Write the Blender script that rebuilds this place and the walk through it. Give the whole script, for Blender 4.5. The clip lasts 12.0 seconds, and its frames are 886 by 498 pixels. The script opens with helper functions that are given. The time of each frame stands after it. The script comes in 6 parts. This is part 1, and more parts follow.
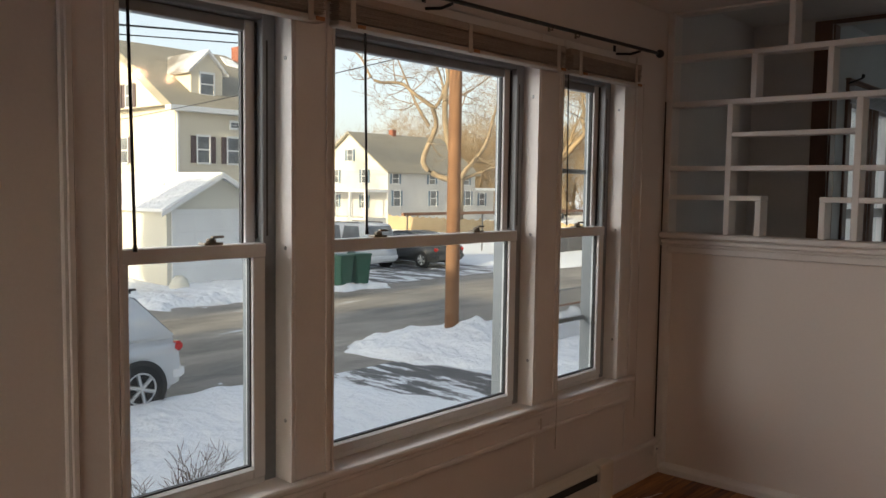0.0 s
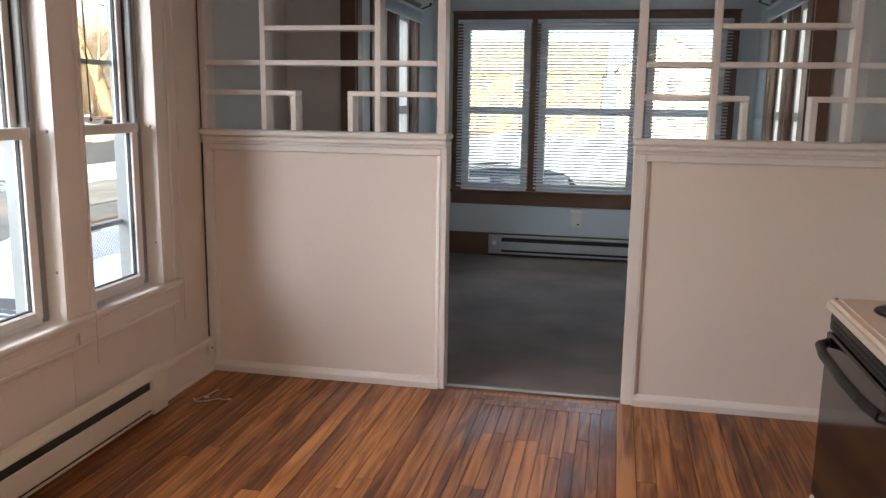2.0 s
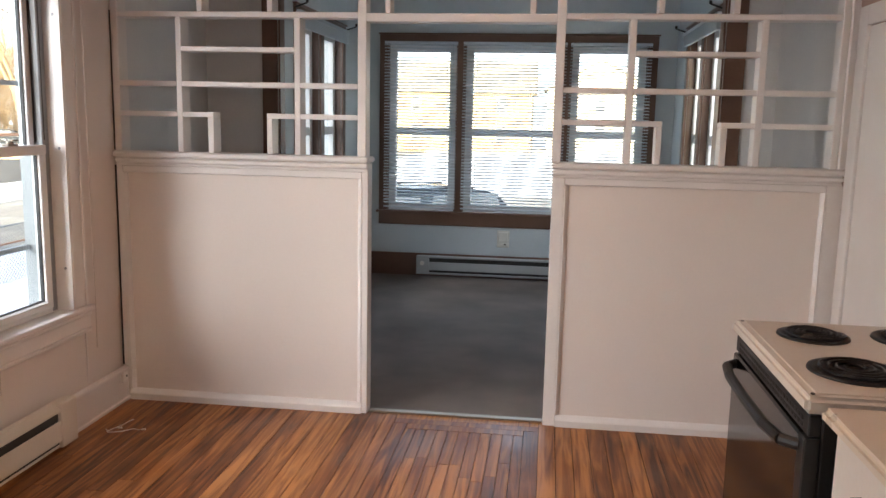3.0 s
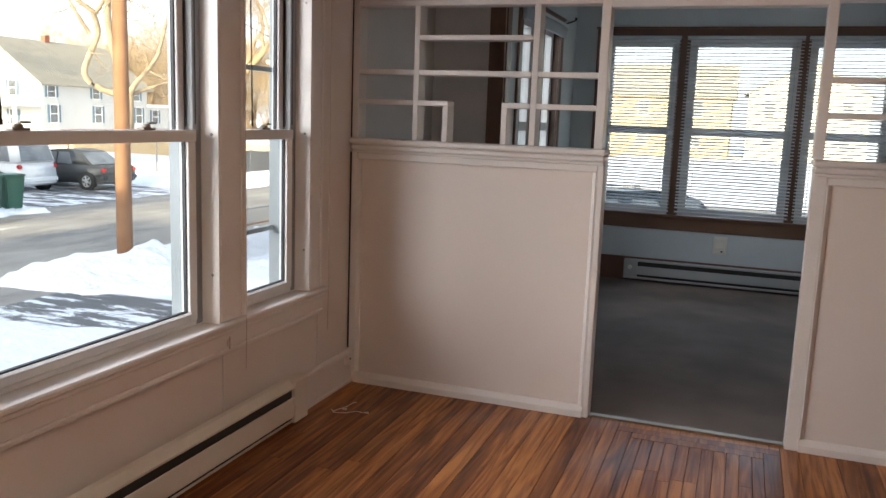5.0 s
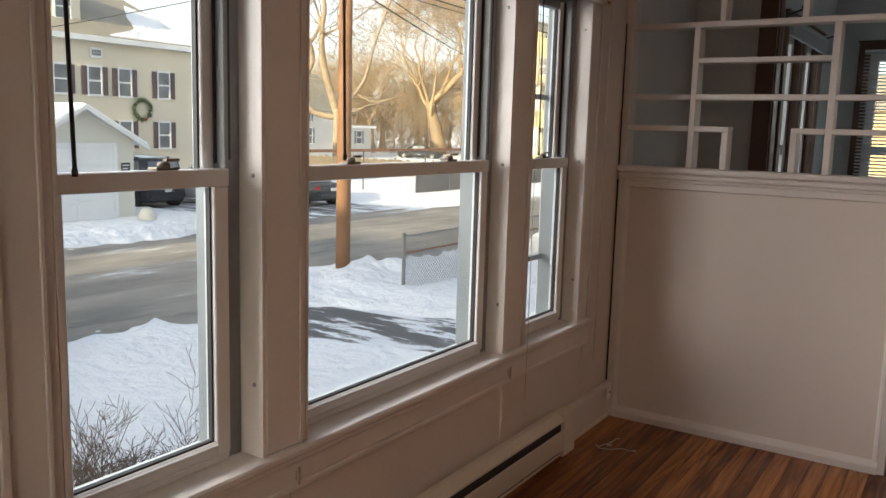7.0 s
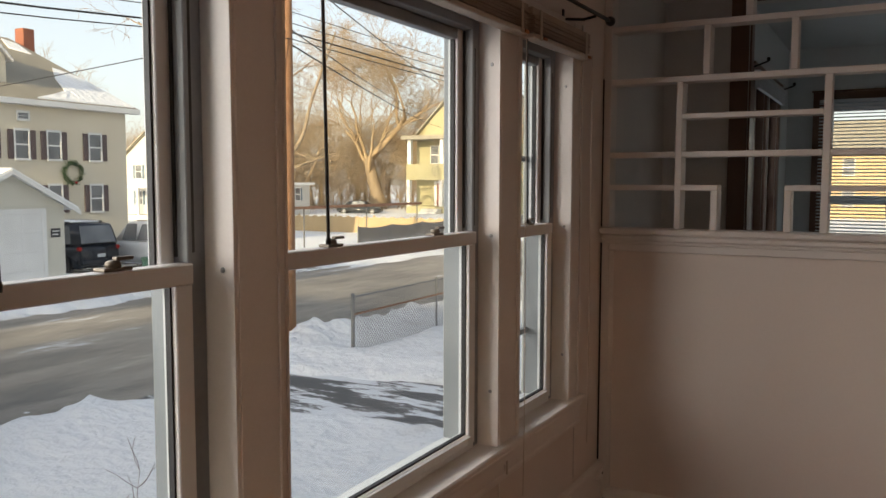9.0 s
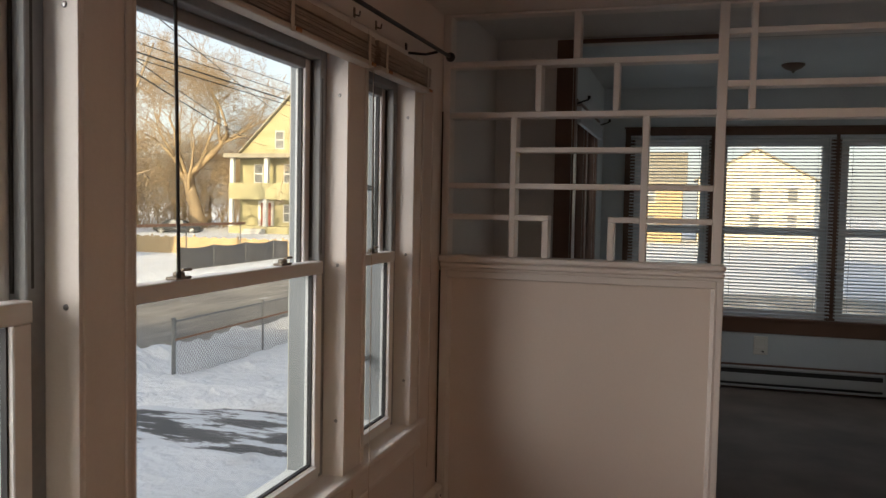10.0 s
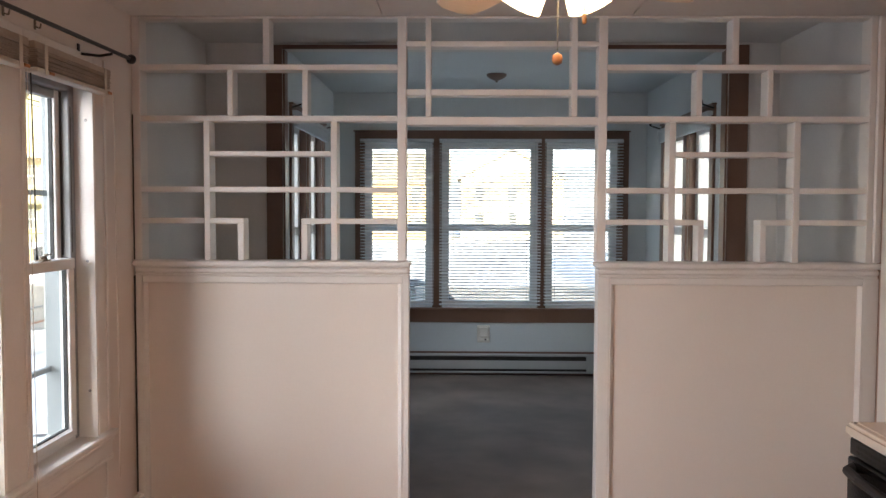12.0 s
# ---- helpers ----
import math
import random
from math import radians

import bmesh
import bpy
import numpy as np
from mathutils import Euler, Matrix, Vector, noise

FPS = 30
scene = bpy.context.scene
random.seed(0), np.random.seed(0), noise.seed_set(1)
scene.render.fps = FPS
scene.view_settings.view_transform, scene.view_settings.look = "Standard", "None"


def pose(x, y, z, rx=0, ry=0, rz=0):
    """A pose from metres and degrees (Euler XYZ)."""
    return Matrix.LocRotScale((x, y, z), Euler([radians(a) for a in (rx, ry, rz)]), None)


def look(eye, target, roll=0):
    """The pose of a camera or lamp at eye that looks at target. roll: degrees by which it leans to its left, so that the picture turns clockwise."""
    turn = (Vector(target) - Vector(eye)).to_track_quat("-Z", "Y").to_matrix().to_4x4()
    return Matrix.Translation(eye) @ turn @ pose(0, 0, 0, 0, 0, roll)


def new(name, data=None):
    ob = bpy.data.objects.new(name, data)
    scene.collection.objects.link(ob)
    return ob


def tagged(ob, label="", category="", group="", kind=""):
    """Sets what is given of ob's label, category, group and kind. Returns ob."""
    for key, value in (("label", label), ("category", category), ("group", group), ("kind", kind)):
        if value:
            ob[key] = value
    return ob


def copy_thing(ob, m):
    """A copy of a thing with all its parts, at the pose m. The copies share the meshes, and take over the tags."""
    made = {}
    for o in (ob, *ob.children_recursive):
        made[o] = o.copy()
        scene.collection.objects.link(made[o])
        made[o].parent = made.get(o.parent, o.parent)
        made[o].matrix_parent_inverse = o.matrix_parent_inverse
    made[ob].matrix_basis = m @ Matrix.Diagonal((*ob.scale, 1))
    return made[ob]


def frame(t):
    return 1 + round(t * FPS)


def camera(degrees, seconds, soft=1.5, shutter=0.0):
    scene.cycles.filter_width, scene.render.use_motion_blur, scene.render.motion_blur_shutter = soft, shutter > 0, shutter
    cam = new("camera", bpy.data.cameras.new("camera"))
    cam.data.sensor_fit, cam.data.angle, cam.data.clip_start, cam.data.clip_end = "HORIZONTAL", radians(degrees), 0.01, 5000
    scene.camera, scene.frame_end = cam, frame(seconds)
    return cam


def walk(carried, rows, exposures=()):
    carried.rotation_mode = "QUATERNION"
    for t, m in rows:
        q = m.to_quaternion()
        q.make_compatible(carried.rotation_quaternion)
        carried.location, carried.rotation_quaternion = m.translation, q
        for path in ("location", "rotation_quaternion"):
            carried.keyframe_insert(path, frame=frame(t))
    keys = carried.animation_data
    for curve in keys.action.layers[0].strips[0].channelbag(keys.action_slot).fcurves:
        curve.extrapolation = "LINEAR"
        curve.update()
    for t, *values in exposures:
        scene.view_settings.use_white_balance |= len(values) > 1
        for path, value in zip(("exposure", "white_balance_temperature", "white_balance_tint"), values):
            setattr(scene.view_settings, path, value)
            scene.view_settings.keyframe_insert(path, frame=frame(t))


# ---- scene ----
cam = camera(56.9, 12.0)
PATH = [
    (0, (2.126, -4.256, 1.606), (0.792, -2.773, 1.457), 0.8),
    (0.5, (2.15, -4.231, 1.554), (0.989, -2.623, 1.294), -0.1),
    (1, (2.166, -4.202, 1.525), (1.195, -2.488, 1.177), -0.7),
    (1.5, (2.2, -4.17, 1.523), (1.524, -2.325, 1.15), 0.2),
    (2, (2.185, -4.158, 1.549), (1.784, -2.232, 1.19), 0.8),
    (2.5, (2.236, -4.133, 1.57), (1.953, -2.185, 1.217), 0.7),
    (2.7, (2.263, -4.129, 1.58), (2.002, -2.176, 1.236), 0.8),
    (4.3, (2.063, -4.176, 1.536), (1.836, -2.195, 1.375), 1.9),
    (4.5, (2.056, -4.136, 1.542), (1.728, -2.175, 1.323), 2.2),
    (5, (1.97, -4.053, 1.506), (1.301, -2.196, 1.187), 2.1),
    (5.5, (1.918, -4.0, 1.508), (0.944, -2.293, 1.139), 1.5),
    (6, (1.83, -4.008, 1.499), (0.715, -2.391, 1.123), 1.6),
    (6.5, (1.681, -4.101, 1.51), (0.559, -2.484, 1.156), 1.2),
    (7, (1.562, -4.159, 1.537), (0.484, -2.5, 1.247), 1.6),
    (7.2, (1.529, -4.151, 1.559), (0.467, -2.475, 1.31), 2.0),
    (8.8, (1.278, -3.933, 1.575), (0.266, -2.215, 1.419), 0.8),
    (9, (1.231, -3.939, 1.592), (0.268, -2.194, 1.432), 0.1),
    (9.5, (1.153, -3.972, 1.628), (0.404, -2.121, 1.51), -0.3),
    (10, (1.169, -3.994, 1.625), (0.596, -2.081, 1.52), 1.1),
    (10.5, (1.301, -4.034, 1.607), (0.875, -2.083, 1.49), 1.9),
    (11, (1.467, -4.063, 1.616), (1.167, -2.09, 1.493), 2.0),
    (11.5, (1.543, -4.08, 1.64), (1.363, -2.091, 1.526), 0.9),
    (12, (1.573, -4.065, 1.637), (1.539, -2.068, 1.539), 0.2),
]
EXPOSURES = [(t, e, 6750 if 8.9 < t < 11.2 else 6450 if t < 1.2 or 5.9 < t < 11.7 else 6100, 14 if 8.9 < t < 11.2 else 12) for t, e in ((0.0, 0.39), (0.5, 0.59), (1.0, 0.84), (1.5, 1.22), (2.0, 1.84), (2.5, 2.16), (4.3, 2.14), (5.0, 1.52), (5.5, 1.20), (6.0, 1.06),
             (6.5, 0.94), (7.0, 0.84), (9.0, 0.40), (9.5, 0.32), (10.0, 0.44), (10.5, 0.68), (11.0, 1.00), (11.5, 1.52), (12.0, 1.99))]
walk(cam, [(t, look(eye, target, roll)) for t, eye, target, roll in PATH], EXPOSURES)

# ---- world, sun, large lights ----
SUN_ELEV = radians(15.0)
world = bpy.data.worlds.new("world")
scene.world = world
world.use_nodes = True
wn = world.node_tree
sky = wn.nodes.new("ShaderNodeTexSky")
sky.sky_type = "NISHITA"
sky.sun_disc = False
sky.sun_elevation = SUN_ELEV
sky.sun_rotation = radians(177.0)
sky.air_density, sky.dust_density, sky.ozone_density = 0.8, 4.0, 1.5
veil = wn.nodes.new("ShaderNodeVectorMath")     # thin bright winter haze over the whole sky
veil.operation = "ADD"
haze_dir, haze_sep, haze_mix = wn.nodes.new("ShaderNodeTexCoord"), wn.nodes.new("ShaderNodeSeparateXYZ"), wn.nodes.new("ShaderNodeValToRGB")
wn.links.new(haze_dir.outputs["Generated"], haze_sep.inputs[0])
wn.links.new(haze_sep.outputs["Z"], haze_mix.inputs[0])
haze_mix.color_ramp.elements[0].position, haze_mix.color_ramp.elements[0].color = 0.0, (5.2, 4.9, 4.45, 1)
haze_mix.color_ramp.elements[1].position, haze_mix.color_ramp.elements[1].color = 0.70, (1.7, 1.7, 1.75, 1)
wn.links.new(haze_mix.outputs[0], veil.inputs[1])
wn.links.new(sky.outputs[0], veil.inputs[0])
wn.links.new(veil.outputs[0], wn.nodes["Background"].inputs[0])
wn.nodes["Background"].inputs[1].default_value = 0.13

sun_data = bpy.data.lights.new("sun", "SUN")
sun_data.energy, sun_data.angle, sun_data.color = 5.0, radians(0.5), (1.0, 0.80, 0.52)
sun = new("sun", sun_data)
sun.matrix_world = look((0, 0, 0), (-0.05, 1.0, -math.tan(SUN_ELEV)))


def area_lamp(name, eye, target, sx, sy, watts, colour):
    d = bpy.data.lights.new(name, "AREA")
    d.shape, d.size, d.size_y, d.energy, d.color = "RECTANGLE", sx, sy, watts, colour
    ob = new(name, d)
    ob.matrix_world = look(eye, target)
    return ob


# added lamps outside, out of view, standing in for sky light at the windows
west_lamp = area_lamp("sky_fill_kitchen_windows", (-1.8, -3.85, 1.9), (1.9, -0.2, 0.7), 2.2, 1.8, 23, (1.0, 0.94, 0.89))
west_lamp.data.spread = radians(110)
high_lamp = area_lamp("sky_fill_above_kitchen", (-5.5, -2.4, 6.1), (1.4, -1.8, 0.9), 5.0, 2.0, 45, (1.0, 0.95, 0.91))
high_lamp.data.spread = radians(75)
area_lamp("sky_fill_sunroom_west", (-0.5, 2.7, 3.2), (1.6, 2.7, 0.8), 1.6, 0.8, 1.2, (0.80, 0.91, 1.0))
area_lamp("sky_fill_sunroom_east", (4.4, 2.8, 3.2), (2.2, 2.8, 0.8), 1.6, 0.8, 1.6, (0.84, 0.93, 1.0))

# ---- materials ----
MATS = {}


def node_mat(name, rough=0.6, metal=0.0):
    m = bpy.data.materials.new(name)
    m.use_nodes = True
    b = m.node_tree.nodes["Principled BSDF"]
    b.inputs["Roughness"].default_value = rough
    b.inputs["Metallic"].default_value = metal
    MATS[name] = m
    return m, m.node_tree.nodes, m.node_tree.links, b


def painted(name, c1, c2, rough=0.6, scale=3.0, fine=60.0, bump=0.1, metal=0.0, spread=0.35, dist=0.003):
    """Two colours mixed by coarse and fine noise, with a fine relief and uneven gloss."""
    m, n, l, b = node_mat(name, rough, metal)
    tc = n.new("ShaderNodeTexCoord")
    a = n.new("ShaderNodeTexNoise")
    a.inputs["Scale"].default_value, a.inputs["Detail"].default_value = scale, 5.0
    f = n.new("ShaderNodeTexNoise")
    f.inputs["Scale"].default_value, f.inputs["Detail"].default_value = fine, 4.0
    l.new(tc.outputs["Object"], a.inputs["Vector"])
    l.new(tc.outputs["Object"], f.inputs["Vector"])
    add = n.new("ShaderNodeMath")
    add.operation = "ADD"
    l.new(a.outputs["Fac"], add.inputs[0])
    mul = n.new("ShaderNodeMath")
    mul.operation = "MULTIPLY"
    mul.inputs[1].default_value = 0.4
    l.new(f.outputs["Fac"], mul.inputs[0])
    l.new(mul.outputs[0], add.inputs[1])
    ramp = n.new("ShaderNodeValToRGB")
    ramp.color_ramp.elements[0].position = 0.7 - spread
    ramp.color_ramp.elements[1].position = 0.7 + spread
    ramp.color_ramp.elements[0].color = (*c1, 1)
    ramp.color_ramp.elements[1].color = (*c2, 1)
    l.new(add.outputs[0], ramp.inputs[0])
    l.new(ramp.outputs[0], b.inputs["Base Color"])
    rm = n.new("ShaderNodeMapRange")
    rm.inputs["To Min"].default_value, rm.inputs["To Max"].default_value = max(0.03, rough - 0.1), min(1, rough + 0.12)
    l.new(a.outputs["Fac"], rm.inputs["Value"])
    l.new(rm.outputs[0], b.inputs["Roughness"])
    bp = n.new("ShaderNodeBump")
    bp.inputs["Strength"].default_value, bp.inputs["Distance"].default_value = bump, dist
    l.new(add.outputs[0], bp.inputs["Height"])
    l.new(bp.outputs[0], b.inputs["Normal"])
    return m


def wood(name, dark, mid, light, rough=0.32, along=1, by_object=True):
    """Strip wood with grain along one axis and a tone of its own for every board."""
    m, n, l, b = node_mat(name, rough)
    tc = n.new("ShaderNodeTexCoord")
    mp = n.new("ShaderNodeMapping")
    sc = [28.0, 28.0, 28.0]
    sc[along] = 1.6
    mp.inputs["Scale"].default_value = sc
    l.new(tc.outputs["Object"], mp.inputs["Vector"])
    info = n.new("ShaderNodeObjectInfo")
    shift = n.new("ShaderNodeVectorMath")
    shift.operation = "ADD"
    cmb = n.new("ShaderNodeCombineXYZ")
    big = n.new("ShaderNodeMath")
    big.operation = "MULTIPLY"
    big.inputs[1].default_value = 60.0
    l.new(info.outputs["Random"], big.inputs[0])
    for k in range(3):
        l.new(big.outputs[0], cmb.inputs[k])
    l.new(mp.outputs[0], shift.inputs[0])
    l.new(cmb.outputs[0], shift.inputs[1])
    g = n.new("ShaderNodeTexNoise")
    g.inputs["Scale"].default_value, g.inputs["Detail"].default_value, g.inputs["Distortion"].default_value = 1.0, 6.0, 1.2
    l.new(shift.outputs[0], g.inputs["Vector"])
    worn = n.new("ShaderNodeTexNoise")
    worn.inputs["Scale"].default_value, worn.inputs["Detail"].default_value = 2.2, 4.0
    l.new(tc.outputs["Object"], worn.inputs["Vector"])
    mixv = n.new("ShaderNodeMath")
    mixv.operation = "MULTIPLY_ADD"
    mixv.inputs[1].default_value = 0.46 if by_object else 0.0
    l.new(info.outputs["Random"], mixv.inputs[0])
    half = n.new("ShaderNodeMath")
    half.operation = "MULTIPLY_ADD"
    half.inputs[1].default_value, half.inputs[2].default_value = 1.7, -0.57 if by_object else 0.1
    l.new(g.outputs["Fac"], half.inputs[0])
    l.new(half.outputs[0], mixv.inputs[2])
    ramp = n.new("ShaderNodeValToRGB")
    e = ramp.color_ramp.elements
    e[0].position, e[0].color = 0.12, (*dark, 1)
    e[1].position, e[1].color = 0.85, (*light, 1)
    k = e.new(0.45)
    k.color = (*mid, 1)
    l.new(mixv.outputs[0], ramp.inputs[0])
    l.new(ramp.outputs[0], b.inputs["Base Color"])
    rr = n.new("ShaderNodeMapRange")
    rr.inputs["From Min"].default_value, rr.inputs["From Max"].default_value = 0.3, 0.7
    rr.inputs["To Min"].default_value, rr.inputs["To Max"].default_value = rough - 0.08, rough + 0.2
    l.new(worn.outputs["Fac"], rr.inputs["Value"])
    l.new(rr.outputs[0], b.inputs["Roughness"])
    bp = n.new("ShaderNodeBump")
    bp.inputs["Strength"].default_value, bp.inputs["Distance"].default_value = 0.15, 0.002
    l.new(g.outputs["Fac"], bp.inputs["Height"])
    l.new(bp.outputs[0], b.inputs["Normal"])
    return m


def glassy(name, tint=(0.92, 0.96, 0.95), gloss=0.06):
    """Thin window glass: clear, with a Fresnel reflection."""
    m = bpy.data.materials.new(name)
    m.use_nodes = True
    n, l = m.node_tree.nodes, m.node_tree.links
    n.remove(n["Principled BSDF"])
    tr, gl, mx, fr = n.new("ShaderNodeBsdfTransparent"), n.new("ShaderNodeBsdfGlossy"), n.new("ShaderNodeMixShader"), n.new("ShaderNodeLayerWeight")
    tr.inputs[0].default_value = (*tint, 1)
    gl.inputs["Roughness"].default_value = gloss
    fr.inputs["Blend"].default_value = 0.5
    pw = n.new("ShaderNodeMath")
    pw.operation = "POWER"
    pw.inputs[1].default_value = 4.5
    l.new(fr.outputs["Facing"], pw.inputs[0])
    sc = n.new("ShaderNodeMath")
    sc.operation = "MULTIPLY_ADD"
    sc.inputs[1].default_value, sc.inputs[2].default_value = 0.6, 0.025
    l.new(pw.outputs[0], sc.inputs[0])
    l.new(sc.outputs[0], mx.inputs[0])
    l.new(tr.outputs[0], mx.inputs[1])
    l.new(gl.outputs[0], mx.inputs[2])
    l.new(mx.outputs[0], n["Material Output"].inputs[0])
    MATS[name] = m
    return m


def glowing(name, colour, strength):
    m, n, l, b = node_mat(name, 0.4)
    b.inputs["Base Color"].default_value = (0.8, 0.75, 0.65, 1)
    b.inputs["Emission Color"].default_value = (*colour, 1)
    b.inputs["Emission Strength"].default_value = strength
    return m


M_WALL = painted("white_wall_paint", (0.66, 0.595, 0.545), (0.74, 0.68, 0.63), 0.55, 1.4, 90, 0.12)
M_TRIM = painted("white_gloss_trim", (0.68, 0.64, 0.60), (0.78, 0.745, 0.71), 0.38, 2.5, 120, 0.10)
M_PANEL = painted("white_panel_paint", (0.70, 0.63, 0.57), (0.76, 0.69, 0.63), 0.5, 0.9, 70, 0.08)
M_TAN = painted("tan_kitchen_paint", (0.36, 0.24, 0.18), (0.46, 0.32, 0.25), 0.6, 1.4, 80, 0.1)
M_CEIL = painted("ceiling_paint", (0.64, 0.61, 0.57), (0.74, 0.72, 0.68), 0.75, 1.2, 45, 0.15)
M_BLUE = painted("pale_blue_wall_paint", (0.50, 0.55, 0.57), (0.60, 0.65, 0.67), 0.6, 1.3, 70, 0.1)
M_GREY = painted("grey_white_wall_paint", (0.58, 0.575, 0.56), (0.70, 0.69, 0.67), 0.65, 1.6, 70, 0.12)
M_BROWN = painted("brown_trim_paint", (0.115, 0.060, 0.040), (0.170, 0.095, 0.065), 0.35, 3, 80, 0.08)
M_VINYL = painted("white_vinyl", (0.70, 0.70, 0.69), (0.78, 0.78, 0.77), 0.35, 2, 60, 0.03)
# frames: backlit shade put into the colour; storm bars: their own grey
M_VINYL_GREY_SHADED = painted("grey_and_backlit_frame", (0.20, 0.215, 0.225), (0.30, 0.315, 0.325), 0.45, 3, 60, 0.05)
M_BLACKSEAL = painted("black_rubber_seal", (0.015, 0.015, 0.016), (0.03, 0.03, 0.03), 0.6, 8, 90, 0.05)
M_SCREW = painted("steel_screw", (0.25, 0.25, 0.25), (0.4, 0.4, 0.4), 0.35, 8, 90, 0.02, 1.0)
M_BRASS = painted("old_brass", (0.15, 0.125, 0.095), (0.24, 0.205, 0.16), 0.45, 20, 120, 0.05, 0.6)
M_BLACK = painted("black_metal", (0.012, 0.012, 0.013), (0.03, 0.03, 0.03), 0.38, 6, 100, 0.05, 0.3)
M_HEATER = painted("cream_enamel", (0.62, 0.57, 0.48), (0.72, 0.67, 0.58), 0.4, 2, 80, 0.05)
M_HEATER_GREY = painted("grey_enamel", (0.36, 0.38, 0.38), (0.46, 0.48, 0.48), 0.4, 2, 80, 0.05)
M_FIN = painted("dark_heater_fins", (0.01, 0.01, 0.01), (0.035, 0.033, 0.03), 0.6, 30, 120, 0.1)
M_CARPET = painted("dark_grey_carpet", (0.125, 0.100, 0.084), (0.265, 0.220, 0.188), 0.95, 2.0, 220, 0.9, 0.0, 0.3, 0.006)
M_FLOOR = wood("oak_strip_floor", (0.066, 0.019, 0.005), (0.205, 0.068, 0.017), (0.45, 0.190, 0.054), 0.37)
M_SUB = painted("dark_joint", (0.012, 0.006, 0.004), (0.03, 0.014, 0.008), 0.9, 5, 60, 0.1)
M_GLASS = glassy("window_glass")
M_STRIP = painted("metal_threshold", (0.25, 0.21, 0.16), (0.40, 0.34, 0.26), 0.35, 6, 90, 0.1, 0.9)
M_PLASTIC = painted("ivory_plastic", (0.70, 0.68, 0.62), (0.78, 0.76, 0.70), 0.4, 5, 80, 0.03)
M_SLAT = painted("white_blind_slat", (0.66, 0.70, 0.72), (0.74, 0.77, 0.79), 0.45, 4, 80, 0.02)
slat_nodes, slat_links = M_SLAT.node_tree.nodes, M_SLAT.node_tree.links      # thin vinyl lets some daylight through
thin, both = slat_nodes.new("ShaderNodeBsdfTranslucent"), slat_nodes.new("ShaderNodeMixShader")
thin.inputs[0].default_value = (0.72, 0.78, 0.82, 1)
both.inputs[0].default_value = 0.35
slat_links.new(slat_nodes["Principled BSDF"].outputs[0], both.inputs[1])
slat_links.new(thin.outputs[0], both.inputs[2])
slat_links.new(both.outputs[0], slat_nodes["Material Output"].inputs[0])
M_BAMBOO = painted("faded_slat_blind", (0.30, 0.24, 0.19), (0.46, 0.38, 0.31), 0.55, 6, 60, 0.15)
M_TAPE = painted("pale_blind_tape", (0.45, 0.40, 0.34), (0.58, 0.52, 0.45), 0.8, 6, 90, 0.1)
M_ORANGE = painted("rusty_orange_clip", (0.32, 0.13, 0.05), (0.45, 0.2, 0.08), 0.6, 6, 90, 0.1)
M_ENAMEL = painted("white_stove_enamel", (0.66, 0.60, 0.52), (0.74, 0.69, 0.61), 0.22, 2, 60, 0.02)
M_OVEN = painted("black_oven_glass", (0.004, 0.004, 0.004), (0.009, 0.009, 0.009), 0.07, 2, 60, 0.0)
M_COIL = painted("burner_coil", (0.010, 0.010, 0.011), (0.026, 0.025, 0.025), 0.45, 12, 90, 0.1, 0.4)
M_LAMINATE = painted("cream_laminate", (0.62, 0.54, 0.43), (0.70, 0.62, 0.51), 0.3, 3, 120, 0.02)
M_CABINET = painted("white_cabinet_paint", (0.66, 0.62, 0.57), (0.75, 0.72, 0.67), 0.42, 2, 80, 0.08)
M_CHROME = painted("worn_chrome", (0.45, 0.38, 0.32), (0.65, 0.58, 0.5), 0.25, 8, 90, 0.05, 0.9)
M_BLADE = wood("pale_fan_blade", (0.42, 0.30, 0.17), (0.55, 0.42, 0.26), (0.66, 0.53, 0.36), 0.4, 0, False)
M_SHADE = glowing("lit_frosted_shade", (1.0, 0.74, 0.42), 1.6)
M_PULL = painted("orange_turned_wood", (0.26, 0.11, 0.035), (0.40, 0.19, 0.07), 0.4, 30, 120, 0.05)
M_DARKBOX = painted("dark_ceiling_fixture", (0.09, 0.05, 0.035), (0.15, 0.09, 0.06), 0.4, 10, 90, 0.05)
# outdoors
M_ASPHALT = None
M_CREAM = painted("cream_siding", (0.64, 0.57, 0.44), (0.73, 0.66, 0.53), 0.7, 0.8, 30, 0.1)
M_CREAM2 = painted("pale_garage_siding", (0.58, 0.56, 0.48), (0.66, 0.64, 0.56), 0.7, 0.8, 30, 0.1)
M_GREYSIDE = painted("pale_grey_siding", (0.50, 0.49, 0.47), (0.60, 0.59, 0.57), 0.7, 0.8, 30, 0.1)
M_YELLOW = painted("yellow_siding", (0.34, 0.31, 0.17), (0.44, 0.40, 0.24), 0.7, 0.8, 30, 0.1)
M_WHITE_EXT = painted("white_exterior_paint", (0.66, 0.66, 0.65), (0.78, 0.78, 0.77), 0.55, 1.5, 40, 0.08)
M_ROOF = painted("grey_brown_shingles", (0.25, 0.225, 0.18), (0.36, 0.325, 0.26), 0.9, 1.5, 24, 0.4)
M_ROOF_SNOW = painted("snowy_shingles", (0.20, 0.18, 0.16), (0.8, 0.81, 0.84), 0.8, 0.5, 14, 0.3, 0.0, 0.12)
M_SHUTTER = painted("dark_red_brown_shutter", (0.085, 0.060, 0.060), (0.125, 0.09, 0.088), 0.6, 4, 40, 0.1)
M_SHUTTER_B = painted("slate_blue_shutter", (0.10, 0.15, 0.20), (0.16, 0.22, 0.28), 0.6, 4, 40, 0.1)
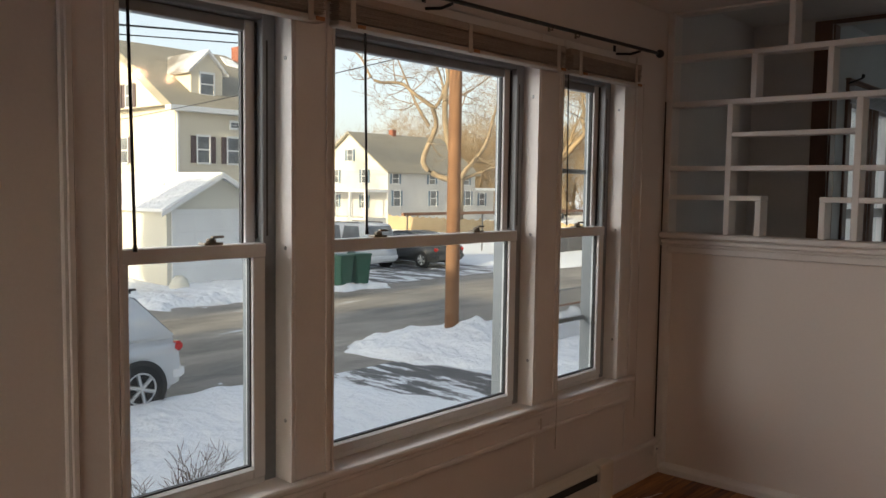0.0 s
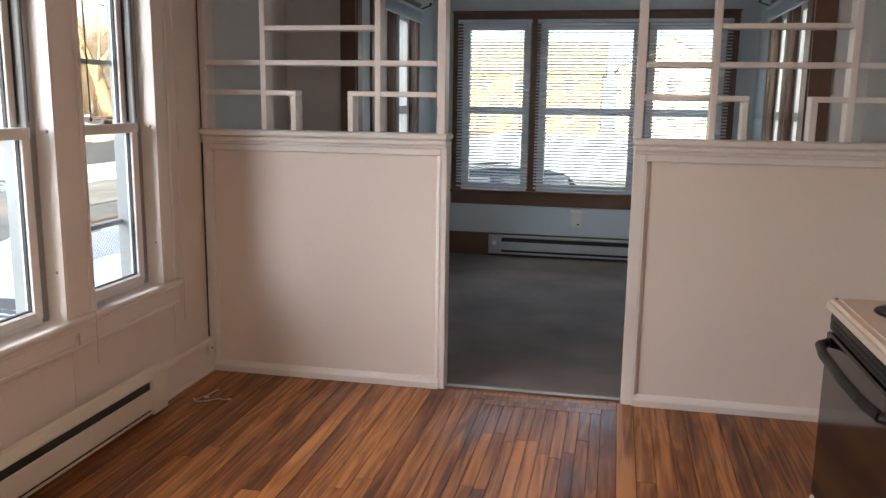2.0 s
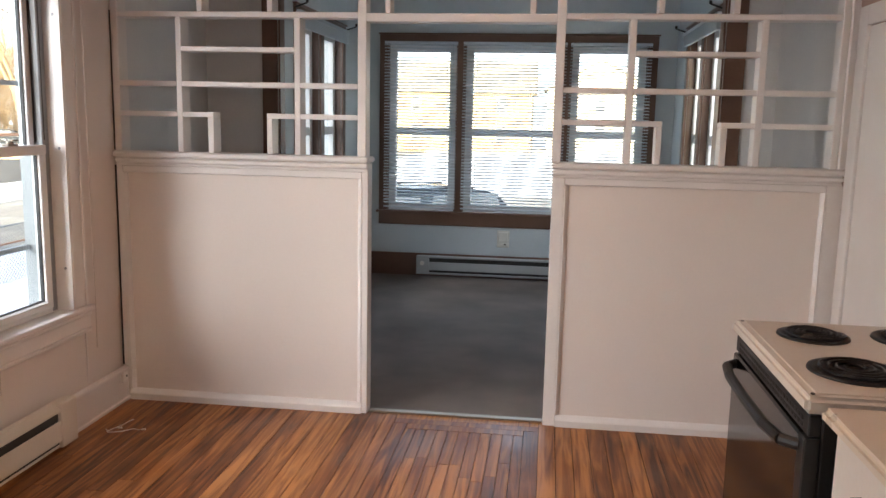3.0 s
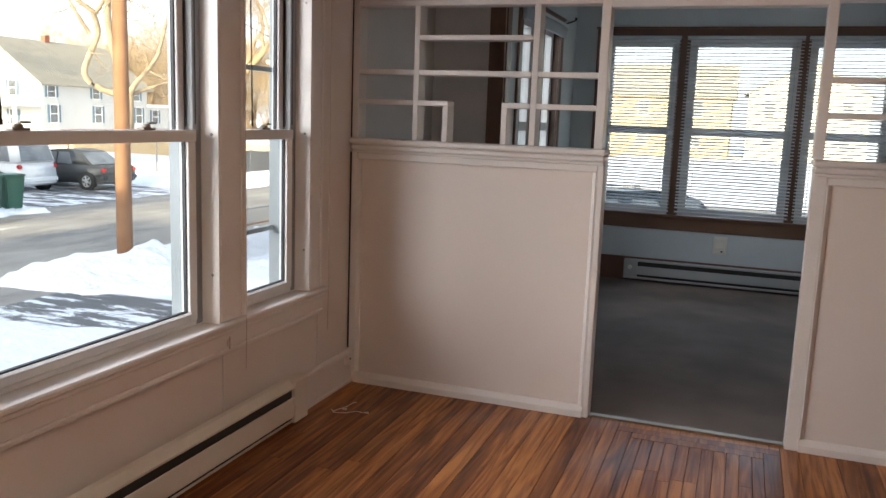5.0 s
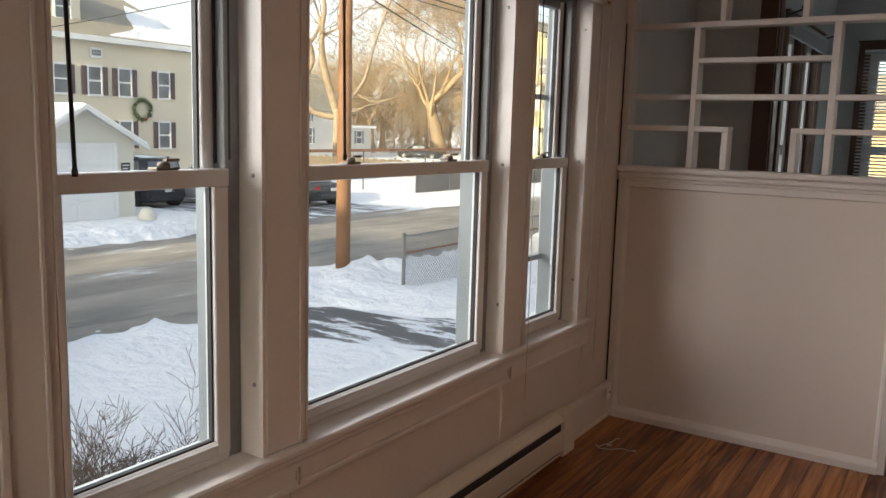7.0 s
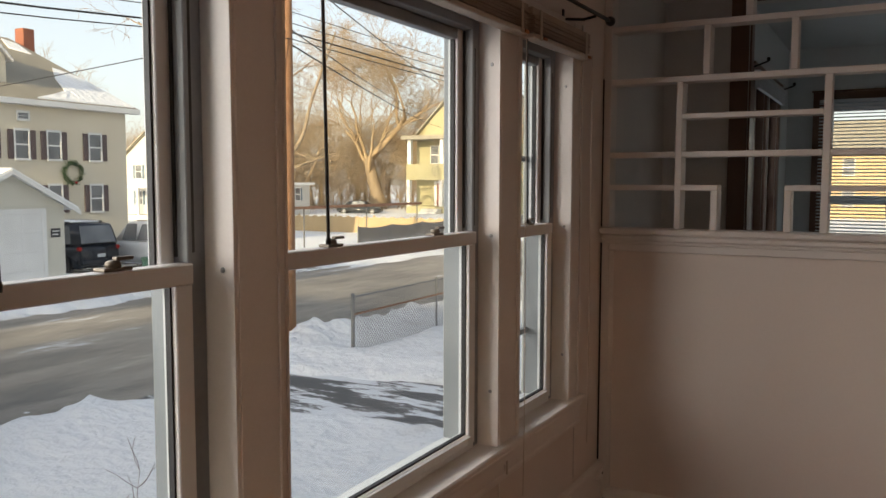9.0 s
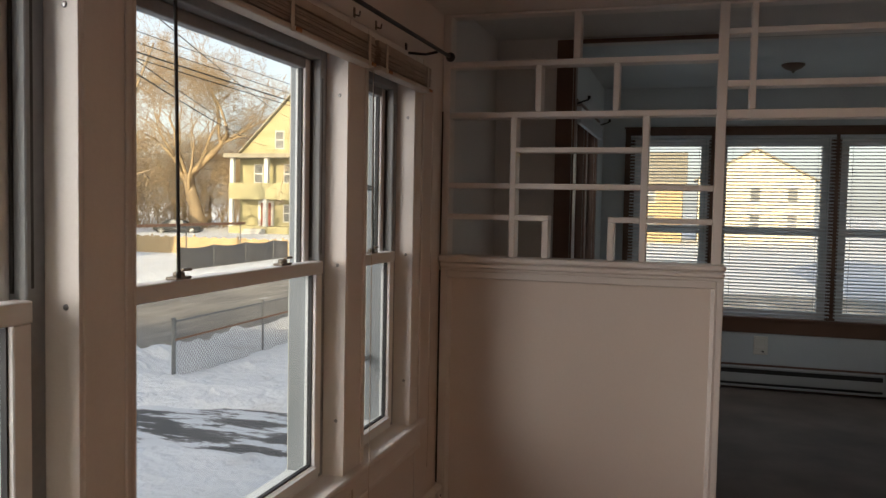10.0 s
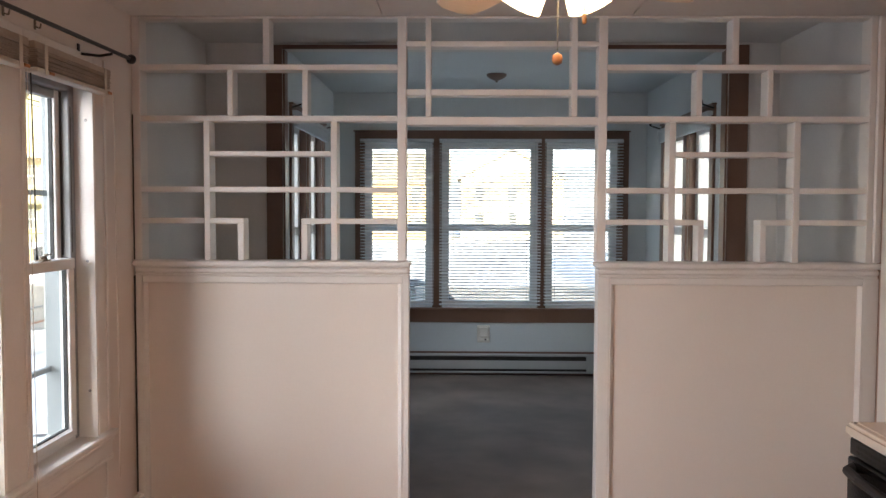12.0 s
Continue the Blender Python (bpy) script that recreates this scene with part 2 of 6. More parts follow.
M_DARKGLASS = painted("dark_window_pane", (0.06, 0.065, 0.07), (0.26, 0.27, 0.28), 0.10, 1.5, 20, 0.0)
M_BRICK = painted("red_brick", (0.22, 0.075, 0.045), (0.34, 0.13, 0.08), 0.85, 5, 40, 0.3)
M_DOOR_RED = painted("red_brown_door", (0.20, 0.045, 0.03), (0.28, 0.08, 0.05), 0.5, 5, 40, 0.1)
M_POLE = painted("weathered_pole_wood", (0.20, 0.095, 0.045), (0.34, 0.18, 0.095), 0.85, 3, 30, 0.5)
M_BARK = painted("grey_tan_bark", (0.20, 0.15, 0.10), (0.38, 0.29, 0.19), 0.9, 3, 25, 0.6)
M_TWIG = painted("tan_twigs", (0.34, 0.245, 0.145), (0.50, 0.375, 0.23), 0.9, 3, 25, 0.2)
M_SHRUB = painted("grey_brown_shrub", (0.10, 0.075, 0.058), (0.18, 0.14, 0.11), 0.9, 9, 60, 0.2)
M_GALV = painted("galvanised_steel", (0.15, 0.15, 0.15), (0.24, 0.24, 0.235), 0.55, 6, 60, 0.1, 0.3)
M_RUST = painted("rusty_rail", (0.20, 0.095, 0.055), (0.30, 0.16, 0.10), 0.8, 6, 60, 0.2)
M_GREYFENCE = painted("grey_screen_fabric", (0.11, 0.105, 0.10), (0.17, 0.16, 0.15), 0.9, 2, 30, 0.2)
M_TANFENCE = painted("tan_fence_boards", (0.40, 0.29, 0.16), (0.52, 0.39, 0.23), 0.85, 2, 30, 0.2)
M_BIN = painted("green_plastic", (0.016, 0.075, 0.050), (0.034, 0.115, 0.080), 0.5, 4, 50, 0.05)
M_CAR_WHITE = painted("white_car_paint", (0.62, 0.63, 0.64), (0.72, 0.73, 0.74), 0.22, 1, 30, 0.0)
M_CAR_DARK = painted("dark_grey_car_paint", (0.035, 0.038, 0.042), (0.06, 0.063, 0.068), 0.22, 1, 30, 0.0)
M_CAR_BLACK = painted("black_blue_car_paint", (0.015, 0.018, 0.025), (0.03, 0.035, 0.045), 0.22, 1, 30, 0.0)
M_TYRE = painted("tyre_rubber", (0.012, 0.012, 0.012), (0.03, 0.03, 0.03), 0.8, 10, 60, 0.1)
M_RIM = painted("silver_alloy", (0.45, 0.46, 0.47), (0.6, 0.61, 0.62), 0.3, 6, 60, 0.02, 0.8)
M_TAIL = painted("red_lamp_plastic", (0.38, 0.012, 0.012), (0.5, 0.03, 0.025), 0.25, 6, 60, 0.02)
M_WIRE = painted("black_cable", (0.015, 0.015, 0.016), (0.03, 0.03, 0.03), 0.7, 6, 60, 0.02)
M_WREATH = painted("evergreen_wreath", (0.02, 0.05, 0.02), (0.05, 0.10, 0.04), 0.9, 20, 60, 0.5)


def snow_material():
    m, n, l, b = node_mat("trodden_snow", 0.75)
    tc = n.new("ShaderNodeTexCoord")
    a, f = n.new("ShaderNodeTexNoise"), n.new("ShaderNodeTexNoise")
    a.inputs["Scale"].default_value, a.inputs["Detail"].default_value = 0.7, 6
    f.inputs["Scale"].default_value, f.inputs["Detail"].default_value = 4.2, 9
    l.new(tc.outputs["Object"], a.inputs["Vector"])
    l.new(tc.outputs["Object"], f.inputs["Vector"])
    ramp = n.new("ShaderNodeValToRGB")
    e = ramp.color_ramp.elements
    e[0].position, e[0].color = 0.22, (0.55, 0.52, 0.48, 1)
    e[1].position, e[1].color = 0.40, (0.90, 0.905, 0.915, 1)
    l.new(a.outputs["Fac"], ramp.inputs[0])
    l.new(ramp.outputs[0], b.inputs["Base Color"])
    bp = n.new("ShaderNodeBump")
    bp.inputs["Strength"].default_value, bp.inputs["Distance"].default_value = 1.0, 0.13
    l.new(f.outputs["Fac"], bp.inputs["Height"])
    l.new(bp.outputs[0], b.inputs["Normal"])
    return m


def asphalt_material(name, snow_amount, stretch, patchy=False):
    """Wet winter asphalt with salt bloom and thin trodden snow in streaks."""
    m, n, l, b = node_mat(name, 0.6)
    tc, mp = n.new("ShaderNodeTexCoord"), n.new("ShaderNodeMapping")
    mp.inputs["Scale"].default_value = stretch
    l.new(tc.outputs["Object"], mp.inputs["Vector"])
    a, f = n.new("ShaderNodeTexNoise"), n.new("ShaderNodeTexNoise")
    a.inputs["Scale"].default_value, a.inputs["Detail"].default_value, a.inputs["Roughness"].default_value = 1.0, 12, 0.72
    f.inputs["Scale"].default_value, f.inputs["Detail"].default_value = 30, 4
    l.new(mp.outputs[0], a.inputs["Vector"])
    l.new(tc.outputs["Object"], f.inputs["Vector"])
    ramp = n.new("ShaderNodeValToRGB")
    e = ramp.color_ramp.elements
    e[0].position, e[0].color = 0.36, (0.138, 0.124, 0.108, 1)
    e[1].position, e[1].color = 0.66 - snow_amount * 0.1, (0.74, 0.75, 0.77, 1)
    k = e.new(0.59 - snow_amount * 0.09)
    k.color = (0.35, 0.31, 0.258, 1)
    if patchy:                      # broken crusts of snow with hard edges on dark wet asphalt
        e[0].position, e[0].color = 0.455, (0.085, 0.082, 0.080, 1)
        e[1].position, e[1].color = 0.495, (0.16, 0.15, 0.14, 1)
        e[2].position, e[2].color = 0.515, (0.80, 0.81, 0.83, 1)
    l.new(a.outputs["Fac"], ramp.inputs[0])
    l.new(ramp.outputs[0], b.inputs["Base Color"])
    bp = n.new("ShaderNodeBump")
    bp.inputs["Strength"].default_value, bp.inputs["Distance"].default_value = 0.3, 0.01
    l.new(f.outputs["Fac"], bp.inputs["Height"])
    l.new(bp.outputs[0], b.inputs["Normal"])
    return m


M_SNOW = snow_material()
M_ASPHALT = asphalt_material("wet_asphalt", 0.0, (0.75, 0.20, 1))
M_DRIVE = asphalt_material("snow_streaked_driveway", 1.35, (0.55, 2.1, 1), True)


# ---- building helpers ----
def put_mesh(name, bm, mat, parent=None):
    me = bpy.data.meshes.new(name)
    bm.to_mesh(me)
    bm.free()
    me.materials.append(mat)
    ob = new(name, me)
    if parent is not None:
        ob.parent = parent
    return ob


def part(name, bm, mat, parent, label=""):
    ob = put_mesh(name, bm, mat, parent)
    if label:
        ob["label"] = label
    return ob


def thing(name, label, category, at=(0, 0, 0), turn=0.0, group="", kind=""):
    ob = new(name)
    ob.empty_display_size = 0.1
    ob.matrix_world = pose(*at, 0, 0, turn)
    return tagged(ob, label, category, group, kind)


def box(bm, x0, x1, y0, y1, z0, z1):
    v = [bm.verts.new(p) for p in ((x0, y0, z0), (x1, y0, z0), (x1, y1, z0), (x0, y1, z0), (x0, y0, z1), (x1, y0, z1), (x1, y1, z1), (x0, y1, z1))]
    for f in ((0, 3, 2, 1), (4, 5, 6, 7), (0, 1, 5, 4), (1, 2, 6, 5), (2, 3, 7, 6), (3, 0, 4, 7)):
        bm.faces.new([v[i] for i in f])
    return v


def boxes(*dims, bevel=0.0, seg=1):
    bm = bmesh.new()
    for d in dims:
        box(bm, *d)
    if bevel:
        bmesh.ops.bevel(bm, geom=bm.edges[:], offset=bevel, segments=seg, affect="EDGES", clamp_overlap=True)
    return bm


def tube(bm, p, q, r0, r1=None, sides=8, cap=True):
    """A tapered round bar from p to q."""
    r1 = r0 if r1 is None else r1
    p, q = Vector(p), Vector(q)
    d = (q - p).normalized()
    u = d.orthogonal().normalized()
    w = d.cross(u)
    ring = []
    for c, r in ((p, r0), (q, r1)):
        ring.append([bm.verts.new(c + r * (math.cos(2 * math.pi * i / sides) * u + math.sin(2 * math.pi * i / sides) * w)) for i in range(sides)])
    for i in range(sides):
        j = (i + 1) % sides
        bm.faces.new((ring[0][i], ring[0][j], ring[1][j], ring[1][i]))
    if cap:
        bm.faces.new(ring[0][::-1])
        bm.faces.new(ring[1])
    for f in bm.faces:
        f.smooth = False


def lathe(bm, profile, centre, axis="z", sides=24):
    """Turns a profile of (radius, height) about an axis through centre."""
    cx, cy, cz = centre
    rings = []
    for r, h in profile:
        ring = []
        for i in range(sides):
            a = 2 * math.pi * i / sides
            c, s = r * math.cos(a), r * math.sin(a)
            p = {"z": (cx + c, cy + s, cz + h), "x": (cx + h, cy + c, cz + s), "y": (cx + c, cy + h, cz + s)}[axis]
            ring.append(bm.verts.new(p))
        rings.append(ring)
    for a, b in zip(rings, rings[1:]):
        for i in range(sides):
            j = (i + 1) % sides
            f = bm.faces.new((a[i], a[j], b[j], b[i]))
            f.smooth = True
    bm.faces.new(rings[0][::-1])
    bm.faces.new(rings[-1])
    bmesh.ops.recalc_face_normals(bm, faces=bm.faces[:])


def bmx():
    return bmesh.new()


def prism(bm, outline, a0, a1, axis="y"):
    """An outline in a plane, pushed along an axis. axis y: outline is (x, z); axis x: (y, z); axis z: (x, y)."""
    def at(u, v, a):
        return {"y": (u, a, v), "x": (a, u, v), "z": (u, v, a)}[axis]
    lo = [bm.verts.new(at(u, v, a0)) for u, v in outline]
    hi = [bm.verts.new(at(u, v, a1)) for u, v in outline]
    n = len(outline)
    for i in range(n):
        j = (i + 1) % n
        bm.faces.new((lo[i], lo[j], hi[j], hi[i]))
    bm.faces.new(lo[::-1])
    bm.faces.new(hi)
    bmesh.ops.recalc_face_normals(bm, faces=bm.faces[:])


def solid(name, label, category, bm, mat, kind="", group="", at=(0, 0, 0), turn=0.0):
    ob = put_mesh(name, bm, mat)
    ob.matrix_world = pose(*at, 0, 0, turn)
    return tagged(ob, label, category, group, kind)


# ---- the rooms: shells ----
WX = -0.045            # inner face of the street wall
OUT = -0.235           # its outer face
RX = 3.66              # inner face of the opposite wall
BACK = -5.6
CEIL, CEIL1, CEIL2 = 2.585, 2.705, 2.766
SX0, SX1, SY0, SY1 = 0.36, 3.42, 1.36, 3.97     # sunroom
WIN = [(-3.19, -2.59), (-2.43, -1.22), (-1.045, -0.465)]   # window openings along the wall
WZ0, WZ1 = 0.585, 2.19

# street wall with three openings
edges = [BACK - 0.2, WIN[0][0], WIN[0][1], WIN[1][0], WIN[1][1], WIN[2][0], WIN[2][1], 0.05]
dims = [(OUT, WX, edges[0], edges[-1], -1.75, WZ0), (OUT, WX, edges[0], edges[-1], WZ1, 2.95)]
for a, b in ((0, 1), (2, 3), (4, 5), (6, 7)):
    dims.append((OUT, WX, edges[a], edges[b], WZ0, WZ1))
solid("wall_west", "white painted plaster wall with three windows to the street", "wall", boxes(*dims), M_WALL, "structure")
solid("wall_east", "tan painted kitchen wall behind the stove", "wall", boxes((RX, RX + 0.15, BACK - 0.2, 0.05, -1.75, 2.95)), M_TAN, "structure")
# unseen end wall: its tan and added opening shape the kitchen's light
solid("wall_south", "unseen plain tan end wall with an added opening for light", "wall", boxes((WX, 0.3, BACK - 0.2, BACK, -1.75, 2.95), (1.7, RX, BACK - 0.2, BACK, -1.75, 2.95), (0.3, 1.7, BACK - 0.2, BACK, -1.75, 0.8), (0.3, 1.7, BACK - 0.2, BACK, 2.15, 2.95)), M_TAN, "structure")
# middle bay walls
solid("wall_middle_west", "grey-white side wall behind the lattice screen", "wall", boxes((OUT, -0.06, 0.05, SY0, -1.75, 2.95)), M_GREY, "structure")
solid("wall_middle_east", "grey-white side wall behind the lattice screen", "wall", boxes((RX - 0.02, RX + 0.15, 0.05, SY0, -1.75, 2.95)), M_GREY, "structure")
solid("wall_cased_opening", "grey-white wall round the wide cased opening", "wall", boxes(
    (-0.06, 0.44, 1.26, SY0, 0, CEIL1), (3.31, RX - 0.02, 1.26, SY0, 0, CEIL1), (-0.06, RX - 0.02, 1.262, SY0, 2.665, 2.95)), M_GREY, "structure")
# sunroom walls
def wall_with_holes(along, lo, hi, a0, a1, z0, z1, holes, hz0, hz1):
    """A wall from a0 to a1 along one axis, lo to hi thick, with holes of one height."""
    d = []
    def put(a, b, c, e):
        d.append((lo, hi, a, b, c, e) if along == "y" else (a, b, lo, hi, c, e))
    put(a0, a1, z0, hz0)
    put(a0, a1, hz1, z1)
    cuts = [a0] + [v for h in holes for v in h] + [a1]
    for i in range(0, len(cuts), 2):
        put(cuts[i], cuts[i + 1], hz0, hz1)
    return boxes(*d)


FW = [(0.655, 1.335), (1.418, 2.372), (2.440, 3.15)]
SWW = [(1.93, 2.52), (2.62, 3.25)]
solid("wall_front", "pale blue sunroom wall below and around three windows", "wall",
      wall_with_holes("x", SY1, SY1 + 0.18, SX0 - 0.15, SX1 + 0.15, -1.75, 2.95, FW, 0.655, 2.305), M_BLUE, "structure")
solid("wall_sunroom_west", "pale blue sunroom side wall with two windows", "wall",
      wall_with_holes("y", SX0 - 0.15, SX0, SY0, SY1, -1.75, 2.95, SWW, 0.655, 2.305), M_BLUE, "structure")
solid("wall_sunroom_east", "pale blue sunroom side wall with two windows", "wall",
      wall_with_holes("y", SX1, SX1 + 0.15, SY0, SY1, -1.75, 2.95, SWW, 0.655, 2.305), M_BLUE, "structure")
# ceilings
bm = bmx()
box(bm, WX, RX, BACK, 0.0, CEIL + 0.012, 2.95)
for i, (a, b) in enumerate(((WX, 1.20), (1.208, 2.42), (2.428, RX))):
    for j, (c, d) in enumerate(((BACK, -3.66), (-3.652, -1.22), (-1.212, 0.0))):
        box(bm, a, b, c, d, CEIL, CEIL + 0.012)
solid("ceiling_kitchen", "white painted panel ceiling with open seams", "ceiling", bm, M_CEIL, "structure")
solid("ceiling_middle", "grey-white plaster ceiling behind the screen", "ceiling", boxes((-0.06, RX - 0.02, 0.1, 1.26, CEIL1, 2.95)), M_GREY, "structure")
solid("ceiling_sunroom", "pale blue sunroom ceiling", "ceiling", boxes((SX0, SX1, SY0, SY1, CEIL2, 2.95)), M_BLUE, "structure")
solid("roof_slab", "plain roof over the rooms", "roof", boxes((OUT - 0.3, RX + 0.4, BACK - 0.5, SY1 + 0.5, 2.952, 3.1)), M_ROOF, "structure")
# floors
floor = solid("floor", "worn orange-brown oak strip floor", "floor", boxes((WX, RX, BACK, 0.03, -0.10, -0.020)), M_SUB, "structure")
solid("carpet_floor", "dark grey-brown low-pile carpet", "carpet", boxes((-0.06, RX - 0.02, 0.07, SY0, -0.1, 0.004), (SX0, SX1, SY0, SY1, -0.1, 0.004)), M_CARPET, "structure")
solid("threshold_strip", "worn metal carpet strip across the doorway", "threshold", boxes((1.336, 2.273, 0.03, 0.07, -0.02, 0.010), bevel=0.003), M_STRIP, "structure")

# ---- lattice screen with two knee walls ----
SY = 0.095    # depth of the boards
screen = thing("lattice_screen", "white painted wooden lattice room divider on two panelled knee walls", "room divider", kind="structure")


def board(name, x0, x1, z0, z1, y0=0.0, y1=SY, mat=None, b=0.003, label=""):
    return part(name, boxes((x0, x1, y0, y1, z0, z1), bevel=b), mat or M_TRIM, screen, label)


for x0, x1 in ((WX + 0.001, -0.004), (1.276, 1.320), (2.266, 2.310), (3.588, 3.622)):
    board("post", x0, x1, 1.376, CEIL - 0.001)
board("post", 1.297, 1.334, 0.0, 1.340, 0.004, SY)
board("post", 2.275, 2.312, 0.0, 1.340, 0.004, SY)
for s in (0, 1):
    east = {0.610: (2.916, 2.950), 0.430: (3.092, 3.121), 0.804: (2.745, 2.774), 0.311: (3.228, 3.260), 0.945: (2.617, 2.649), 0.478: (3.070, 3.101), 0.796: (2.765, 2.794)}
    ends = {-0.004: 3.588, 1.276: 2.310, 0.341: 3.228, 0.311: 3.260, 0.945: 2.649, 0.977: 2.617, 0.509: 3.070, 0.796: 2.794}
    def mx(a, b, up):
        if s == 0:
            return (a, b)
        return east[a] if up else (ends[b], ends[a])
    lo, hi = (-0.004, 1.276) if s == 0 else (2.310, 3.588)
    def piece(a, b, z0, z1, name):
        x0, x1 = mx(a, b, name == "upright")
        board(name, max(x0, lo), min(x1, hi), z0, z1)
    # long shelves
    for z0, z1 in ((2.320, 2.348), (2.068, 2.096)):
        board("shelf", lo, hi, z0, z1)
    board("top_rail", lo, hi, 2.572, CEIL - 0.001)
    piece(0.610, 0.643, 2.348, 2.572, "upright")
    piece(0.430, 0.459, 2.096, 2.320, "upright")
    piece(0.804, 0.833, 2.096, 2.320, "upright")
    vx = ((0.311, 0.341), (0.945, 0.977))
    for a, b in vx:
        piece(a, b, 1.376, 2.068, "upright")
    piece(0.341, 0.945, 1.896, 1.921, "shelf")
    piece(-0.004, 0.311, 1.717, 1.744, "shelf")
    piece(0.341, 0.945, 1.717, 1.744, "shelf")
    piece(0.977, 1.276, 1.717, 1.744, "shelf")
    piece(-0.004, 0.311, 1.560, 1.587, "shelf")
    piece(0.341, 0.509, 1.560, 1.587, "shelf")
    piece(0.796, 0.945, 1.560, 1.587, "shelf")
    piece(0.977, 1.276, 1.560, 1.587, "shelf")
    piece(0.478, 0.509, 1.376, 1.560, "upright")
    piece(0.796, 0.827, 1.376, 1.560, "upright")
# header over the doorway
for z0, z1 in ((2.435, 2.462), (2.196, 2.226)):
    for a, b in ((1.320, 1.415), (1.443, 2.133), (2.163, 2.266)):
        board("shelf", a, b, z0, z1)
board("top_rail", 1.320, 2.266, 2.572, CEIL - 0.001)
board("door_head", 1.320, 2.266, 2.051, 2.092)
for a, b in ((1.415, 1.443), (2.133, 2.163)):
    board("upright", a, b, 2.092, 2.572)
# knee walls: recessed panel, flat frame, mouldings, cap
for k, (x0, x1) in enumerate(((WX + 0.001, 1.297), (2.312, 3.658))):
    board("panel", x0 + 0.002, x1, 0.0, 1.30, 0.014, 0.078, M_PANEL)
    fl, fr = ((x0, x0 + 0.040), (x1 + 0.006, x1 + 0.038)) if k == 0 else ((x0 - 0.038, x0 + 0.022), (x1 - 0.075, x1))
    board("stile", fl[0], fl[1], 0.0, 1.30, -0.004, 0.014)
    board("stile", fr[0], fr[1], 0.0, 1.30, -0.004, 0.014)
    bm = bmx()
    prism(bm, ((0.014, 0.0), (-0.014, 0.0), (-0.015, 0.034), (-0.010, 0.042), (0.006, 0.056), (0.0138, 0.060)), fl[1], fr[0], "x")
    part("bottom_rail", bm, M_TRIM, screen)
    board("top_moulding", fl[1], fr[0], 1.262, 1.30, -0.002, 0.014, b=0.005)
    for e, d in ((fl[1], 1), (fr[0], -1)):
        bm = bmx()
        prism(bm, ((e, 0.0138), (e, -0.005), (e + d * 0.006, -0.006), (e + d * 0.020, 0.006), (e + d * 0.024, 0.0138)), 0.06, 1.262, "z")
        part("bead", bm, M_TRIM, screen)
    c0, c1 = (x0, x1 + 0.045) if k == 0 else (x0 - 0.045, x1)
    board("cap", c0, c1, 1.345, 1.375, -0.036, SY + 0.03, b=0.008)
    board("cap_moulding", c0 + 0.004, c1 - 0.004, 1.312, 1.344, -0.020, 0.06, b=0.010)
    board("cap_moulding", c0 + 0.008, c1 - 0.008, 1.300, 1.312, -0.009, 0.05, b=0.003)
board("corner_moulding", 3.622, 3.659, 1.376, CEIL - 0.001, -0.012, 0.03, b=0.006)
# dark gap where the screen meets the wall, and the cable in it
bm = bmx()
tube(bm, (WX + 0.006, -0.010, 0.20), (WX + 0.006, -0.010, 1.30), 0.0045)
tube(bm, (WX + 0.006, -0.010, 1.38), (WX + 0.006, -0.010, 2.10), 0.0035)
solid("wall_cable", "thin dark cable running up the corner by the screen", "cable", bm, M_WIRE)

# ---- trim of the street wall ----
trim = thing("window_trim", "white painted wooden window casing with stool and apron", "trim", kind="structure")


def tb(name, x0, x1, y0, y1, z0, z1, b=0.004, mat=None):
    return part(name, boxes((x0, x1, y0, y1, z0, z1), bevel=b), mat or M_TRIM, trim)


TX = -0.028   # face of the casings
tb("casing", WX, TX, -3.340, -3.19, 0.614, 2.30)
tb("casing", WX, TX, -0.465, -0.345, 0.614, 2.30)
for y in (-3.318, -0.368):
    tb("bead", TX, TX + 0.008, y - 0.010, y + 0.010, 0.614, 2.30, 0.003)
tb("bead", TX, TX + 0.006, -3.226, -3.214, 0.614, 2.19, 0.002)
tb("mullion", WX, TX, -2.59, -2.43, 0.614, 2.30)
tb("mullion", WX, TX, -1.22, -1.045, 0.614, 2.30)
for y in (-2.455, -1.072):
    tb("bead", TX, TX + 0.007, y - 0.006, y + 0.006, 0.614, 2.19, 0.002)
tb("head_casing", WX, TX - 0.001, -3.19, -2.59, WZ1, 2.30)
tb("head_casing", WX, TX - 0.001, -2.43, -1.22, WZ1, 2.30)
tb("head_casing", WX, TX - 0.001, -1.045, -0.465, WZ1, 2.30)
tb("stool", -0.115, 0.002, -3.40, -0.318, 0.588, 0.612, 0.006)
tb("apron", WX, -0.020, -3.34, -0.345, 0.500, 0.587, 0.003)
tb("apron_moulding", WX, -0.008, -3.34, -0.345, 0.565, 0.587, 0.006)
tb("apron_moulding", WX, -0.014, -3.34, -0.345, 0.478, 0.500, 0.005)
for y in (-2.475, -1.19, -0.36):
    tb("batten", WX, WX + 0.006, y - 0.006, y + 0.006, 0.20, 0.478, 0.002)
tb("baseboard", WX, -0.020, -5.6, -0.002, 0.0, 0.165, 0.003)
tb("baseboard_cap", WX, -0.008, -5.6, -0.002, 0.165, 0.190, 0.006)
tb("shoe_moulding", -0.020, -0.006, -0.64, -0.002, 0.0, 0.02, 0.004)
